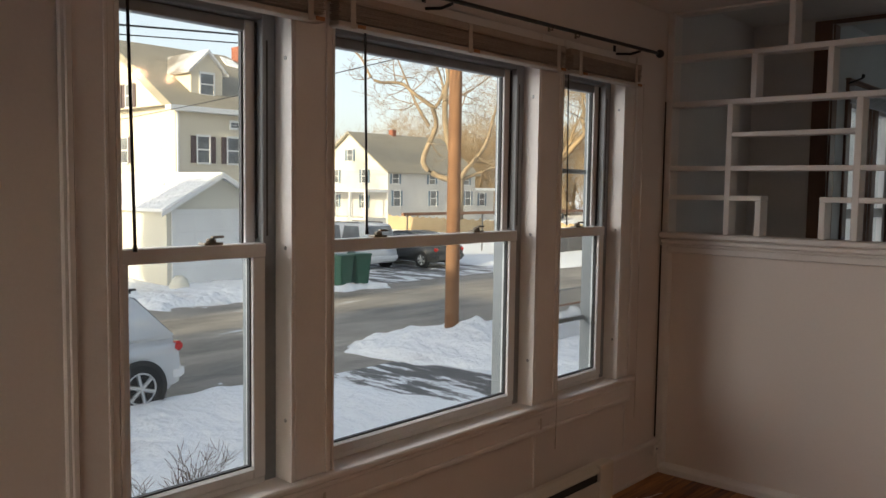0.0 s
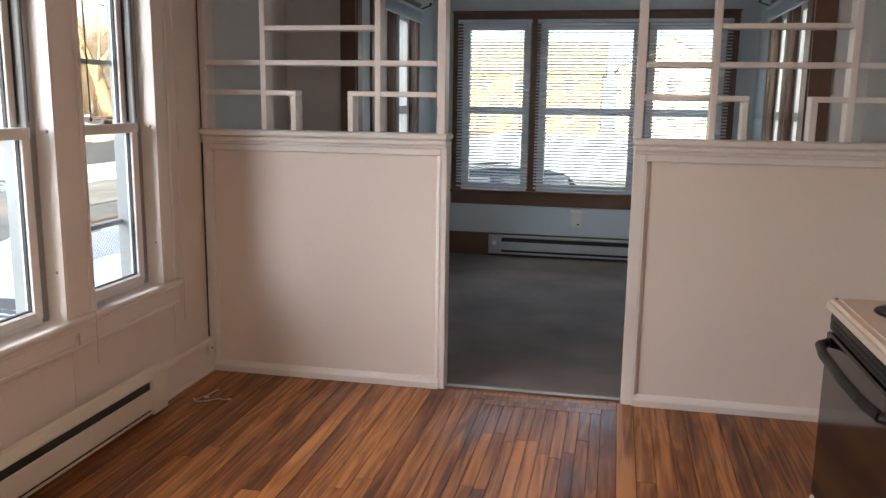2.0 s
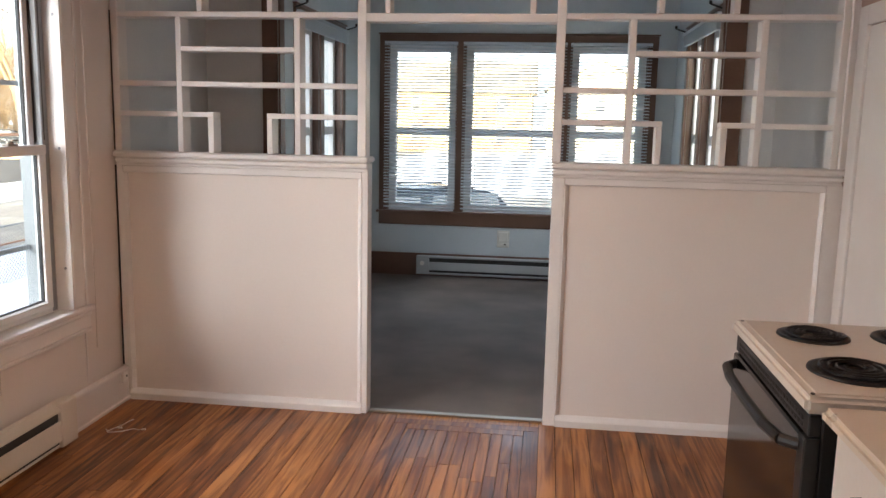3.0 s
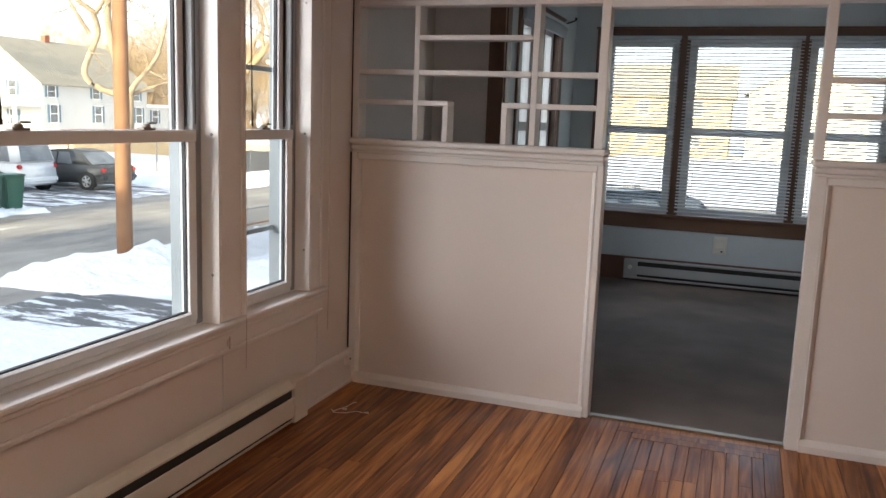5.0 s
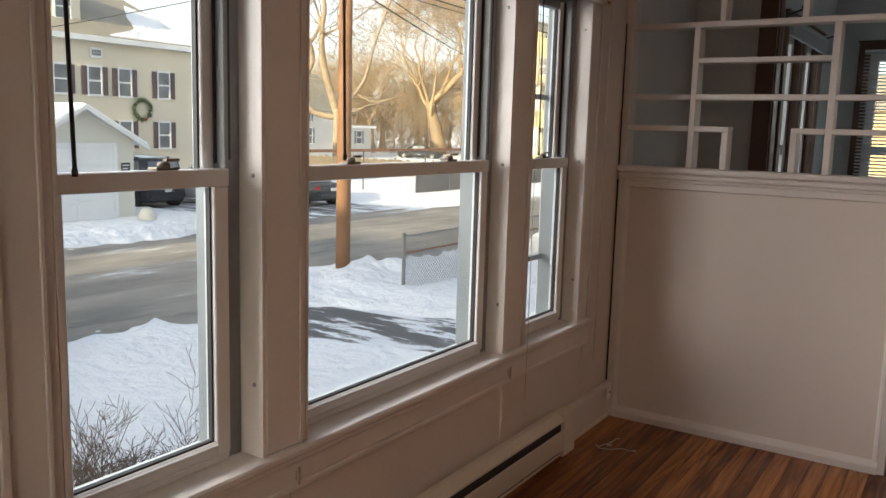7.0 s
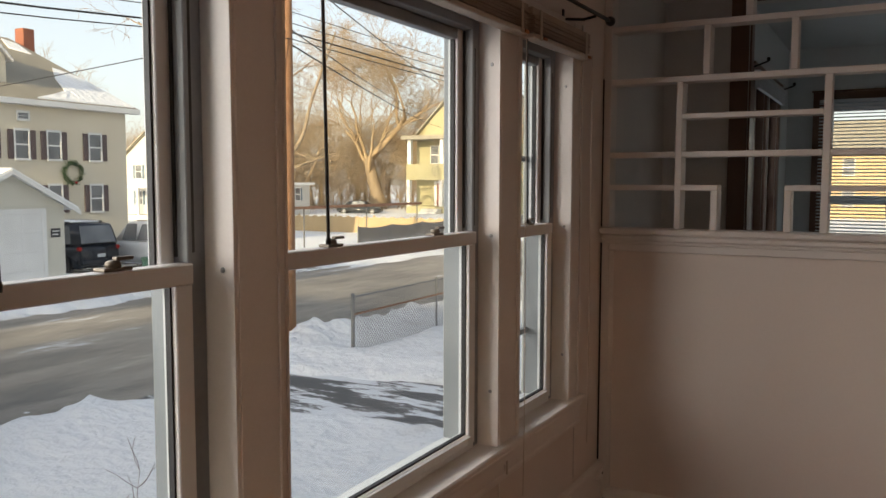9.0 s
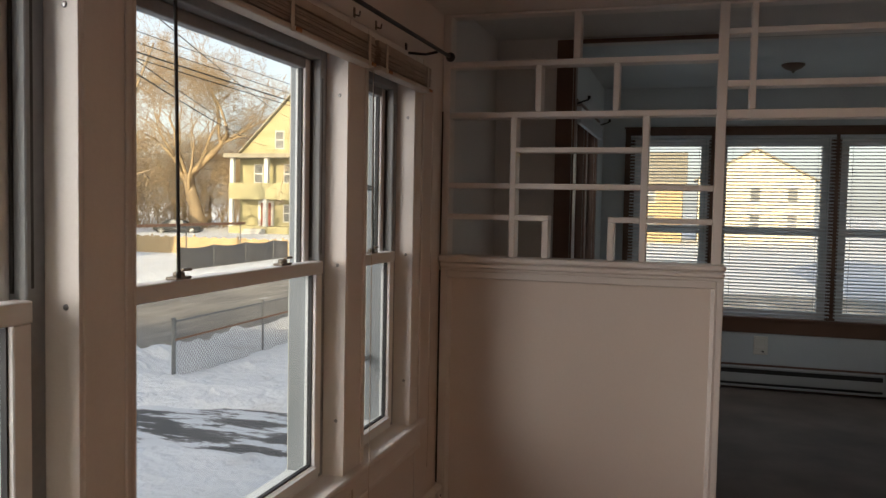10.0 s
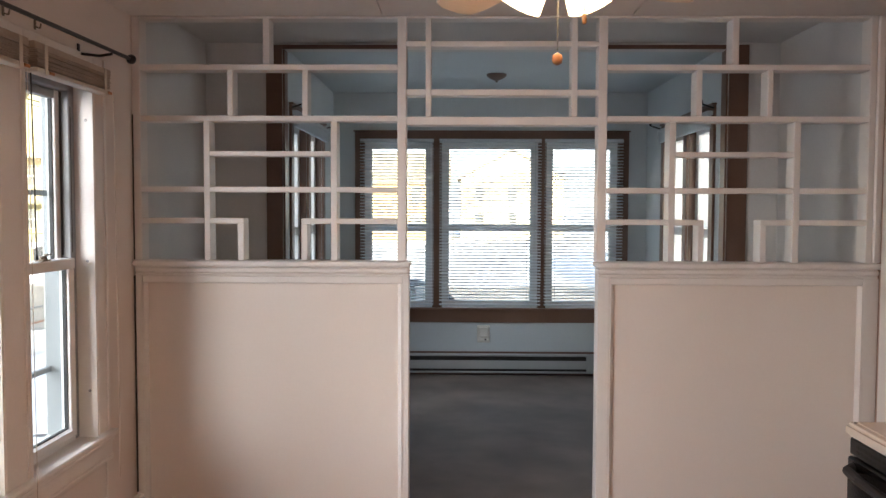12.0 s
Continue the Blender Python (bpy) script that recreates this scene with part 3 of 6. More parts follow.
# deep white jamb liners with screws
for a, b in WIN:
    tb("jamb", -0.235, TX - 0.001, b - 0.012, b - 0.0005, 0.612, WZ1 - 0.001, 0.001)
    tb("jamb", -0.235, TX - 0.001, a + 0.0005, a + 0.012, 0.612, WZ1 - 0.001, 0.001)
    tb("head_jamb", -0.235, TX - 0.001, a + 0.012, b - 0.012, WZ1 - 0.013, WZ1 - 0.001, 0.001)
    for z in (0.82, 1.40, 2.02):
        for x in (-0.062,):
            bm = bmx()
            lathe(bm, ((0.007, 0.0), (0.006, -0.002), (0.003, -0.0025)), (x, b - 0.012, z), "y", 10)
            part("screw", bm, M_SCREW, trim)
# cord cleats
for y in (-2.475, -1.19):
    cl = thing("cord_cleat", "small painted cord cleat screwed under the window stool", "cleat", (-0.020, y, 0.525))
    part("base", boxes((0, 0.008, -0.008, 0.008, -0.014, 0.014), bevel=0.002), M_TRIM, cl)
    part("horn", boxes((0.008, 0.014, -0.006, 0.006, -0.028, 0.028), bevel=0.003), M_TAPE, cl)


def sash_window(y0, y1, label, locks, storm_bars=(), fl=0.020, sl=0.030):
    """Double-hung window in an opening from y0 to y1 along the street wall."""
    w = thing("window_1", label, "window", kind="structure")
    f0, f1 = y0 + 0.0125, y1 - 0.0125
    def p(name, x0, x1, a, b, z0, z1, mat=M_VINYL, parent=None, bev=0.003):
        return part(name, boxes((x0, x1, a, b, z0, z1), bevel=bev), mat, parent or w)
    # outer frame with its two tracks
    fw = 0.052
    # frame sides, head and upper top rail carry backlit shade in their grey
    z0, z1 = 0.613, WZ1 - 0.014
    for a, b in ((f0, f0 + fl), (f1 - fw, f1)):
        fr = p("frame_side", -0.232, -0.112, a, b, z0, z1, M_VINYL_GREY_SHADED)
        inner = b if a == f0 else a
        s = 1 if a == f0 else -1
        p("track", -0.150, -0.142, min(inner, inner + s * 0.006), max(inner, inner + s * 0.006), 1.43, z1 - 0.04, M_BLACKSEAL, fr, 0.001)
        p("track", -0.114, -0.1115, min(inner - s * 0.020, inner - s * 0.012), max(inner - s * 0.020, inner - s * 0.012), 1.44, z1 - 0.10, M_BLACKSEAL, fr, 0.0005)
    p("frame_head", -0.232, -0.112, f0 + fl, f1 - fw, z1 - 0.035, z1, M_VINYL_GREY_SHADED)
    p("frame_sill", -0.232, -0.104, f0 + fl, f1 - fw, z0, z0 + 0.022)
    a, b = f0 + fl + 0.001, f1 - fw - 0.001
    st = 0.048
    # lower sash, inner track
    lo = p("lower_sash", -0.142, -0.098, a, a + sl, z0 + 0.023, 1.372)
    p("stile", -0.142, -0.098, b - st, b, z0 + 0.023, 1.372, M_VINYL, lo)
    p("bottom_rail", -0.142, -0.098, a + sl, b - st, z0 + 0.023, z0 + 0.062, M_VINYL, lo)
    p("lift", -0.098, -0.088, a + sl, b - st, z0 + 0.052, z0 + 0.060, M_VINYL, lo, 0.002)
    p("meeting_rail", -0.142, -0.094, a, b, 1.3725, 1.418, M_VINYL, lo)
    gp = p("pane", -0.122, -0.118, a + sl - 0.004, b - st + 0.004, z0 + 0.06, 1.375, M_GLASS, lo, 0)
    gp.visible_shadow = False
    for q0, q1, r0, r1 in ((a + sl, a + sl + 0.005, z0 + 0.062, 1.372), (b - st - 0.005, b - st, z0 + 0.062, 1.372), (a + sl, b - st, z0 + 0.062, z0 + 0.067)):
        p("seal", -0.128, -0.112, q0, q1, r0, r1, M_BLACKSEAL, lo, 0)
    # upper sash, outer track
    up = p("upper_sash", -0.192, -0.152, a, a + sl, 1.372, z1 - 0.036)
    p("stile", -0.192, -0.152, b - 0.040, b, 1.372, z1 - 0.036, M_VINYL, up)
    p("top_rail", -0.192, -0.152, a + sl, b - 0.040, z1 - 0.072, z1 - 0.036, M_VINYL_GREY_SHADED, up)
    p("meeting_rail", -0.192, -0.152, a + sl, b - 0.040, 1.372, 1.405, M_VINYL, up)
    gp = p("pane", -0.174, -0.170, a + sl - 0.004, b - 0.036, 1.40, z1 - 0.07, M_GLASS, up, 0)
    gp.visible_shadow = False
    for q0, q1 in ((a + sl, a + sl + 0.006), (b - 0.046, b - 0.040)):
        p("seal", -0.180, -0.164, q0, q1, 1.405, z1 - 0.072, M_BLACKSEAL, up, 0)
    # exterior casing
    p("exterior_casing", OUT - 0.03, OUT, y0 - 0.09, y0 + 0.03, 0.55, 2.26, M_CREAM2)
    p("exterior_casing", OUT - 0.03, OUT, y1 - 0.006, y1 + 0.075, 0.55, 2.26, M_CREAM2)
    p("exterior_casing", OUT - 0.03, OUT, y0 + 0.03, y1 - 0.006, 2.16, 2.28, M_CREAM2)
    for z in storm_bars:
        p("storm_bar", -0.228, -0.205, a + 0.001, b - 0.001, z - 0.012, z + 0.012, M_VINYL_GREY_SHADED)
    for k in locks:
        y = a + (b - a) * k
        lk = p("sash_lock", -0.135, -0.100, y - 0.034, y + 0.034, 1.4185, 1.426, M_BRASS, None, 0.002)
        bm = bmx()
        lathe(bm, ((0.016, 0.0), (0.015, 0.010), (0.009, 0.013)), (-0.117, y, 1.426), "z", 14)
        part("cam", bm, M_BRASS, lk)
        part("lever", boxes((-0.113, -0.098, y - 0.006, y + 0.036, 1.4395, 1.447), bevel=0.002), M_BRASS, lk)
    return w


sash_window(*WIN[0], "white vinyl double-hung window, closed, beside a wide window", (0.62,))
w2 = sash_window(*WIN[1], "wide white vinyl double-hung window, closed, above the stool", (0.24, 0.76))
w2.name = "window_2"
w3 = sash_window(*WIN[2], "narrow white vinyl double-hung window with storm bars", (0.5,), (1.70, 0.93), 0.045, 0.042)
w3.name = "window_3"


def gathered_blind(y0, y1, seed):
    """A slatted blind pulled right up under its head rail."""
    rng = random.Random(seed)
    t = thing("raised_blind", "faded slatted blind pulled up above the window", "blind", (0.0, 0.0, 0.0), group="raised blinds")
    part("head_rail", boxes((-0.027, 0.022, y0, y1, 2.222, 2.250), bevel=0.003), M_BAMBOO, t)
    z = 2.220
    for i in range(9):
        s = 0.0068
        dx = rng.uniform(-0.004, 0.004)
        bm = boxes((-0.024 + dx, 0.026 + dx, y0 + 0.008 + rng.uniform(0, 0.006), y1 - 0.008 - rng.uniform(0, 0.006), z - s * 0.62, z), bevel=0.0012)
        for v in bm.verts:
            v.co.z += 0.003 * math.sin(3.0 * (v.co.y - y0)) * (i / 9.0)
        part("slat", bm, M_BAMBOO, t)
        z -= s
    part("bottom_rail", boxes((-0.024, 0.028, y0 + 0.006, y1 - 0.006, z - 0.022, z - 0.004), bevel=0.004), M_TAPE, t)
    n = max(2, int(round((y1 - y0) / 0.42)))
    for i in range(n):
        y = y0 + 0.07 + (y1 - y0 - 0.14) * i / (n - 1)
        part("tape", boxes((0.0275, 0.0300, y - 0.011, y + 0.011, z - 0.026, 2.246)), M_TAPE, t)
        part("clip", boxes((0.0285, 0.0335, y + 0.02, y + 0.055, z - 0.020, z - 0.008), bevel=0.001), M_ORANGE, t)
    return t


gathered_blind(-3.26, -2.50, 1)
gathered_blind(-2.46, -1.10, 2)
gathered_blind(-1.06, -0.40, 3)
# wands and cords
for i, (y, zb, r, mat, lab) in enumerate(((-3.165, 1.43, 0.0048, M_BLACK, "dark wand"), (-2.300, 1.45, 0.0046, M_BLACK, "dark wand"), (-1.03, 1.45, 0.003, M_BLACK, "thin dark wand"))):
    t = thing("blind_wand", lab + " hanging from the raised blind before the glass", "blind wand", (-0.012, y, 2.19), group="blind wands")
    bm = bmx()
    tube(bm, (0, 0, 0), (0.004, 0.012, zb - 2.19), r, r, 8)
    part("rod", bm, mat, t)
    bm = bmx()
    lathe(bm, ((r * 0.9, 0.02), (r * 1.5, 0.012), (r * 1.3, 0.0)), (0.004, 0.012, zb - 2.19 - 0.012), "z", 10)
    part("tip", bm, mat, t)
for y in (-1.125, -0.385):
    bm = bmx()
    tube(bm, (0.026, y, 2.16), (0.030, y + 0.004, 0.66), 0.0016, 0.0016, 5)
    tube(bm, (0.030, y + 0.004, 0.66), (0.028, y + 0.002, 0.40), 0.0016, 0.0016, 5)
    solid("pull_cord", "thin white pull cord hanging down the window casing", "pull cord", bm, M_TAPE, group="blind cords")

# added unseen window in the end wall, to let more light in
ws = thing("window_7", "added unseen window that lets light into the kitchen", "window", kind="structure")
for d in ((0.3, 0.37, 0.8, 2.15), (1.63, 1.7, 0.8, 2.15), (0.37, 1.63, 2.08, 2.15), (0.37, 1.63, 0.8, 0.87), (0.37, 1.63, 1.44, 1.50)):
    part("frame", boxes((d[0], d[1], BACK - 0.14, BACK - 0.06, d[2], d[3])), M_VINYL, ws)

# curtain rod
rod = thing("curtain_rod", "black metal curtain rod with ball end above the windows", "curtain rod", (0.10, -0.385, 2.306))
bm = bmx()
tube(bm, (0, 0, 0), (0, -3.3, -0.03), 0.0085, 0.0085, 12)
part("pole", bm, M_BLACK, rod)
bm = bmx()
lathe(bm, ((0.009, -0.004), (0.016, 0.004), (0.0215, 0.016), (0.0215, 0.026), (0.014, 0.038), (0.004, 0.042)), (0, 0, 0), "y", 16)
part("finial", bm, M_BLACK, rod)
for y in (-0.19, -1.59, -2.95):
    z = 0.03 * y / 3.3
    br = part("bracket", boxes((-0.144, -0.138, y - 0.010, y + 0.010, z - 0.035, z + 0.03), bevel=0.002), M_BLACK, rod)
    bm = bmx()
    tube(bm, (-0.138, y, z - 0.012), (-0.05, y, z - 0.022), 0.006, 0.006, 8)
    tube(bm, (-0.05, y, z - 0.022), (0.004, y, z - 0.013), 0.006, 0.006, 8)
    part("arm", bm, M_BLACK, br)
for y, z in ((-1.15, 2.335), (-0.93, 2.335)):
    hk = thing("wall_hook", "small brass hook screwed into the wall above the windows", "hook", (WX, y, z), group="wall hooks")
    part("plate", boxes((0, 0.004, -0.007, 0.007, -0.018, 0.018), bevel=0.001), M_BRASS, hk)
    bm = bmx()
    tube(bm, (0.004, 0, -0.008), (0.022, 0, -0.014), 0.003, 0.003, 6)
    tube(bm, (0.022, 0, -0.014), (0.026, 0, 0.004), 0.003, 0.003, 6)
    part("hook", bm, M_BRASS, hk)


def baseboard_heater(x0, y0, y1, mat, label):
    """Electric baseboard heater on a wall at x0, from y0 to y1, facing +x."""
    h = thing("baseboard_heater", label, "heater", (x0, y0, 0.0))
    n = y1 - y0
    part("back", boxes((0.0, 0.012, 0, n, 0.028, 0.235), bevel=0.002), mat, h)
    bm = bmx()
    prism(bm, ((0.012, 0.236), (0.030, 0.236), (0.066, 0.212), (0.066, 0.202), (0.012, 0.222)), 0, n - 0.125, "y")
    part("top_cover", bm, mat, h)
    part("front_panel", boxes((0.058, 0.066, 0, n - 0.125, 0.060, 0.160), bevel=0.003), mat, h)
    part("lower_lip", boxes((0.012, 0.052, 0, n - 0.125, 0.028, 0.040), bevel=0.002), mat, h)
    part("fin_block", boxes((0.012, 0.050, 0, n - 0.125, 0.042, 0.200)), M_FIN, h, "dark heating fins")
    part("end_cap", boxes((0.0125, 0.069, n - 0.125, n, 0.026, 0.238), bevel=0.004), mat, h)
    return h


baseboard_heater(-0.006, -4.6, -0.64, M_HEATER, "long cream electric baseboard heater under the windows")

# outlet by the corner
ol = thing("wall_outlet", "small white outlet box on the baseboard in the corner", "outlet", (-0.020, -0.065, 0.145))
part("box", boxes((0, 0.022, -0.024, 0.024, -0.032, 0.032), bevel=0.004), M_TRIM, ol)
bm = bmx()
lathe(bm, ((0.006, 0.0), (0.006, 0.003)), (0.022, 0.004, 0.004), "x", 12)
part("socket", bm, M_BLACKSEAL, ol)
# loose cord on the floor
cord = thing("loose_cord", "short white cord with two plastic tips lying on the floorboards", "cord", (0.10, -0.46, 0.0))
bm = bmx()
pts = [(0.0, 0.0), (0.03, -0.035), (0.08, -0.02), (0.13, 0.03), (0.17, 0.02)]
for a, b in zip(pts, pts[1:]):
    tube(bm, (a[0], a[1], 0.0025), (b[0], b[1], 0.0025), 0.002, 0.002, 6)
for a, b in zip([(0.02, -0.02), (0.05, 0.07), (0.06, 0.14)], [(0.05, 0.07), (0.06, 0.14), (0.07, 0.15)]):
    tube(bm, (a[0], a[1], 0.0025), (b[0], b[1], 0.0025), 0.002, 0.002, 6)
part("string", bm, M_TRIM, cord)
for x, y in ((0.175, 0.02), (0.05, 0.02)):
    bm = bmx()
    tube(bm, (x, y, 0.006), (x + 0.022, y + 0.006, 0.006), 0.0035, 0.006, 8)
    part("tip", bm, M_PLASTIC, cord)

# ---- stove ----
stove = thing("stove", "white and black electric range with four coil burners", "stove", (2.918, -2.09, 0.0))
SW, SD = 0.825, 0.70
part("body", boxes((0.035, SD, 0.006, SW - 0.006, 0.06, 0.862), bevel=0.004), M_BLACK, stove, "black enamelled body")
top = part("cooktop", boxes((-0.012, SD, 0.0, SW, 0.868, 0.914), bevel=0.012, seg=3), M_ENAMEL, stove, "cream white enamel cooktop")
part("rim", boxes((0.02, SD - 0.03, 0.03, SW - 0.03, 0.912, 0.917), bevel=0.002), M_ENAMEL, top)
for bx, by, r in ((0.19, 0.62, 0.098), (0.19, 0.235, 0.118), (0.50, 0.62, 0.118), (0.50, 0.235, 0.098)):
    bm = bmx()
    lathe(bm, ((r + 0.012, 0.0), (r + 0.010, 0.006), (r, 0.007), (r - 0.01, 0.002), (0.02, 0.001)), (bx, by, 0.917), "z", 32)
    bw = part("drip_bowl", bm, M_COIL, stove, "black drip bowl")
    bm = bmx()
    turns, steps = 4, 72
    prev = None
    for i in range(steps * turns // 2 + 1):
        a = 4 * math.pi * i / steps
        rr = 0.022 + (r - 0.030) * i / (steps * turns // 2)
        q = (bx + rr * math.cos(a), by + rr * math.sin(a), 0.929)
        if prev:
            tube(bm, prev, q, 0.0048, 0.0048, 5, False)
        prev = q
    part("coil", bm, M_COIL, bw)
door = part("oven_door", boxes((-0.004, 0.034, 0.012, SW - 0.012, 0.215, 0.800), bevel=0.006), M_OVEN, stove, "black glass oven door")
part("door_frame", boxes((-0.006, 0.0345, 0.006, 0.060, 0.212, 0.803), bevel=0.004), M_BLACK, door)
part("vent_panel", boxes((0.004, 0.034, 0.012, SW - 0.012, 0.806, 0.862), bevel=0.003), M_BLACK, stove)
for i in range(26):
    y = 0.06 + i * 0.0275
    for z in (0.818, 0.836):
        part("vent_slot", boxes((0.0025, 0.006, y, y + 0.018, z, z + 0.010)), M_FIN, stove)
bm = bmx()
hp = [(0.0, 0.050), (-0.040, 0.085), (-0.056, 0.20), (-0.060, 0.41), (-0.056, 0.62), (-0.040, 0.735), (0.0, 0.775)]
for a, b in zip(hp, hp[1:]):
    tube(bm, (a[0], a[1], 0.770), (b[0], b[1], 0.770), 0.016, 0.016, 10)
part("handle", bm, M_BLACK, door)
part("drawer", boxes((-0.006, 0.034, 0.006, SW - 0.006, 0.055, 0.205), bevel=0.006), M_ENAMEL, stove, "white storage drawer")
part("plinth", boxes((0.06, SD, 0.02, SW - 0.02, 0.0, 0.06)), M_BLACK, stove)
part("back_panel", boxes((SD - 0.05, SD, 0.0, SW, 0.918, 1.08), bevel=0.008), M_ENAMEL, stove)
for y in (0.03, SW - 0.03):
    bm = bmx()
    lathe(bm, ((0.006, 0.0), (0.0055, 0.003)), (0.012, y, 0.914), "z", 10)
    part("plug", bm, M_BLACK, top)

# ---- kitchen counter beside the stove ----
def cabinet(y0, y1):
    c = thing("base_cabinet", "white painted base cabinet with drawers and chrome pulls", "cabinet", (2.96, y0, 0.0), group="base cabinets")
    n = y1 - y0
    part("body", boxes((0.02, 0.70, 0.0, n, 0.09, 0.872), bevel=0.002), M_CABINET, c)
    part("plinth", boxes((0.08, 0.70, 0.0, n, 0.0, 0.09)), M_CABINET, c)
    for z0, z1 in ((0.68, 0.855), (0.475, 0.665), (0.10, 0.46)):
        d = part("drawer_front", boxes((0.0, 0.0195, 0.012, n - 0.012, z0, z1), bevel=0.005), M_CABINET, c)
        bm = bmx()
        zc, yc = z1 - 0.085, n * 0.5
        tube(bm, (0.0, yc - 0.045, zc), (-0.022, yc - 0.040, zc), 0.005, 0.005, 8)
        tube(bm, (-0.022, yc - 0.040, zc), (-0.022, yc + 0.040, zc), 0.0055, 0.0055, 8)
        tube(bm, (-0.022, yc + 0.040, zc), (0.0, yc + 0.045, zc), 0.005, 0.005, 8)
        part("pull", bm, M_CHROME, d, "worn chrome pull")
    return c


for a, b in ((-2.62, -2.15), (-3.22, -2.622), (-3.85, -3.222)):
    cabinet(a, b)
worktop = solid("worktop", "cream laminate worktop with a rounded front edge beside the stove", "worktop",
                boxes((2.925, 3.657, -3.87, -2.142, 0.873, 0.912), bevel=0.012, seg=3), M_LAMINATE)

# door casing on the opposite wall
dc = thing("door_1", "white painted door casing with a closed brown door by the screen", "door", (RX, -0.98, 0.0), kind="structure")
part("casing", boxes((-0.02, -0.001, 0.82, 0.93, 0.0, 2.12), bevel=0.004), M_TRIM, dc)
part("casing", boxes((-0.02, -0.001, -0.11, 0.0, 0.0, 2.12), bevel=0.004), M_TRIM, dc)
part("casing", boxes((-0.02, -0.001, 0.0, 0.82, 2.03, 2.12), bevel=0.004), M_TRIM, dc)
part("door_leaf", boxes((-0.008, -0.001, 0.004, 0.816, 0.008, 2.026), bevel=0.002), M_TRIM, dc)

# ---- ceiling fan with lamps ----
FX, FY = 1.83, -1.96
fan = thing("ceiling_fan", "pale ceiling fan with lit frosted glass shades, at rest", "ceiling fan", (FX, FY, CEIL))
bm = bmx()
tube(bm, (0, 0, -0.05), (0, 0, -0.15), 0.014)
part("downrod", bm, M_BRASS, fan)
bm = bmx()
lathe(bm, ((0.07, 0.0), (0.075, -0.02), (0.06, -0.05), (0.03, -0.06)), (0, 0, 0), "z", 24)
part("canopy", bm, M_BRASS, fan)
bm = bmx()
lathe(bm, ((0.03, -0.13), (0.10, -0.145), (0.125, -0.18), (0.125, -0.24), (0.10, -0.27), (0.05, -0.285)), (0, 0, 0), "z", 28)
part("motor_housing", bm, M_TRIM, fan)
for i in range(5):
    a = radians(46 + 72 * i)
    ca, sa = math.cos(a), math.sin(a)
    bm = bmx()
    out = [(0.17, -0.045), (0.30, -0.058), (0.50, -0.066), (0.575, -0.060), (0.60, -0.030), (0.60, 0.030), (0.575, 0.060), (0.50, 0.066), (0.30, 0.058), (0.17, 0.045)]
    prism(bm, out, -0.003, 0.003, "z")
    for v in bm.verts:
        x, y, z = v.co
        z2 = z + 0.20 * y
        v.co = (ca * x - sa * y, sa * x + ca * y, z2 - 0.315)
    bl = part("blade", bm, M_BLADE, fan)
    bm = bmx()
    tube(bm, (0.10 * ca, 0.10 * sa, -0.27), (0.20 * ca, 0.20 * sa, -0.312), 0.012, 0.016, 8)
    part("blade_iron", bm, M_BRASS, bl)
bm = bmx()
lathe(bm, ((0.05, -0.285), (0.065, -0.295), (0.065, -0.33), (0.04, -0.35), (0.012, -0.36)), (0, 0, 0), "z", 24)
part("light_kit", bm, M_BRASS, fan)
for i in range(4):
    a = radians(45 + 90 * i)
    ca, sa = math.cos(a), math.sin(a)
    bm = bmx()
    lathe(bm, ((0.022, 0.0), (0.030, -0.02), (0.050, -0.055), (0.062, -0.095), (0.068, -0.130), (0.065, -0.129), (0.056, -0.09), (0.028, -0.03)), (0, 0, 0), "z", 24)
    tilt = Matrix.Translation((0.06 * ca, 0.06 * sa, -0.30)) @ Matrix.Rotation(a, 4, "Z") @ Matrix.Rotation(radians(-38), 4, "Y")
    bmesh.ops.transform(bm, matrix=tilt, verts=bm.verts[:])
    part("shade", bm, M_SHADE, fan, "lit frosted glass shade")
for x, y, z1, mat in ((0.0, 0.03, -0.545, M_BRASS), (0.062, -0.01, -0.455, M_BRASS)):
    bm = bmx()
    n = int((-0.345 - z1) / 0.007)
    for i in range(n):
        z = -0.345 - i * 0.007
        tube(bm, (x, y, z), (x, y, z - 0.005), 0.0022, 0.0022, 5)
    ch = part("pull_chain", bm, mat, fan)
    bm = bmx()
    if z1 < -0.5:
        lathe(bm, ((0.003, 0.0), (0.012, -0.006), (0.0145, -0.016), (0.012, -0.027), (0.003, -0.032)), (x, y, z1), "z", 14)
    else:
        lathe(bm, ((0.003, 0.0), (0.006, -0.003), (0.006, -0.022), (0.004, -0.026)), (x, y, z1), "z", 12)
    part("pull", bm, M_PULL, ch, "small turned wooden pull")
for i in range(4):
    a = radians(45 + 90 * i)
    d = bpy.data.lights.new("fan_bulb", "POINT")
    d.energy, d.color, d.shadow_soft_size = 1.6, (1.0, 0.50, 0.28), 0.025
    ob = new("fan_bulb", d)
    ob.location = Vector((FX, FY, CEIL)) + Matrix.Translation((0.06 * math.cos(a), 0.06 * math.sin(a), -0.30)) @ Matrix.Rotation(a, 4, "Z") @ Matrix.Rotation(radians(-38), 4, "Y") @ Vector((0, 0, -0.11))

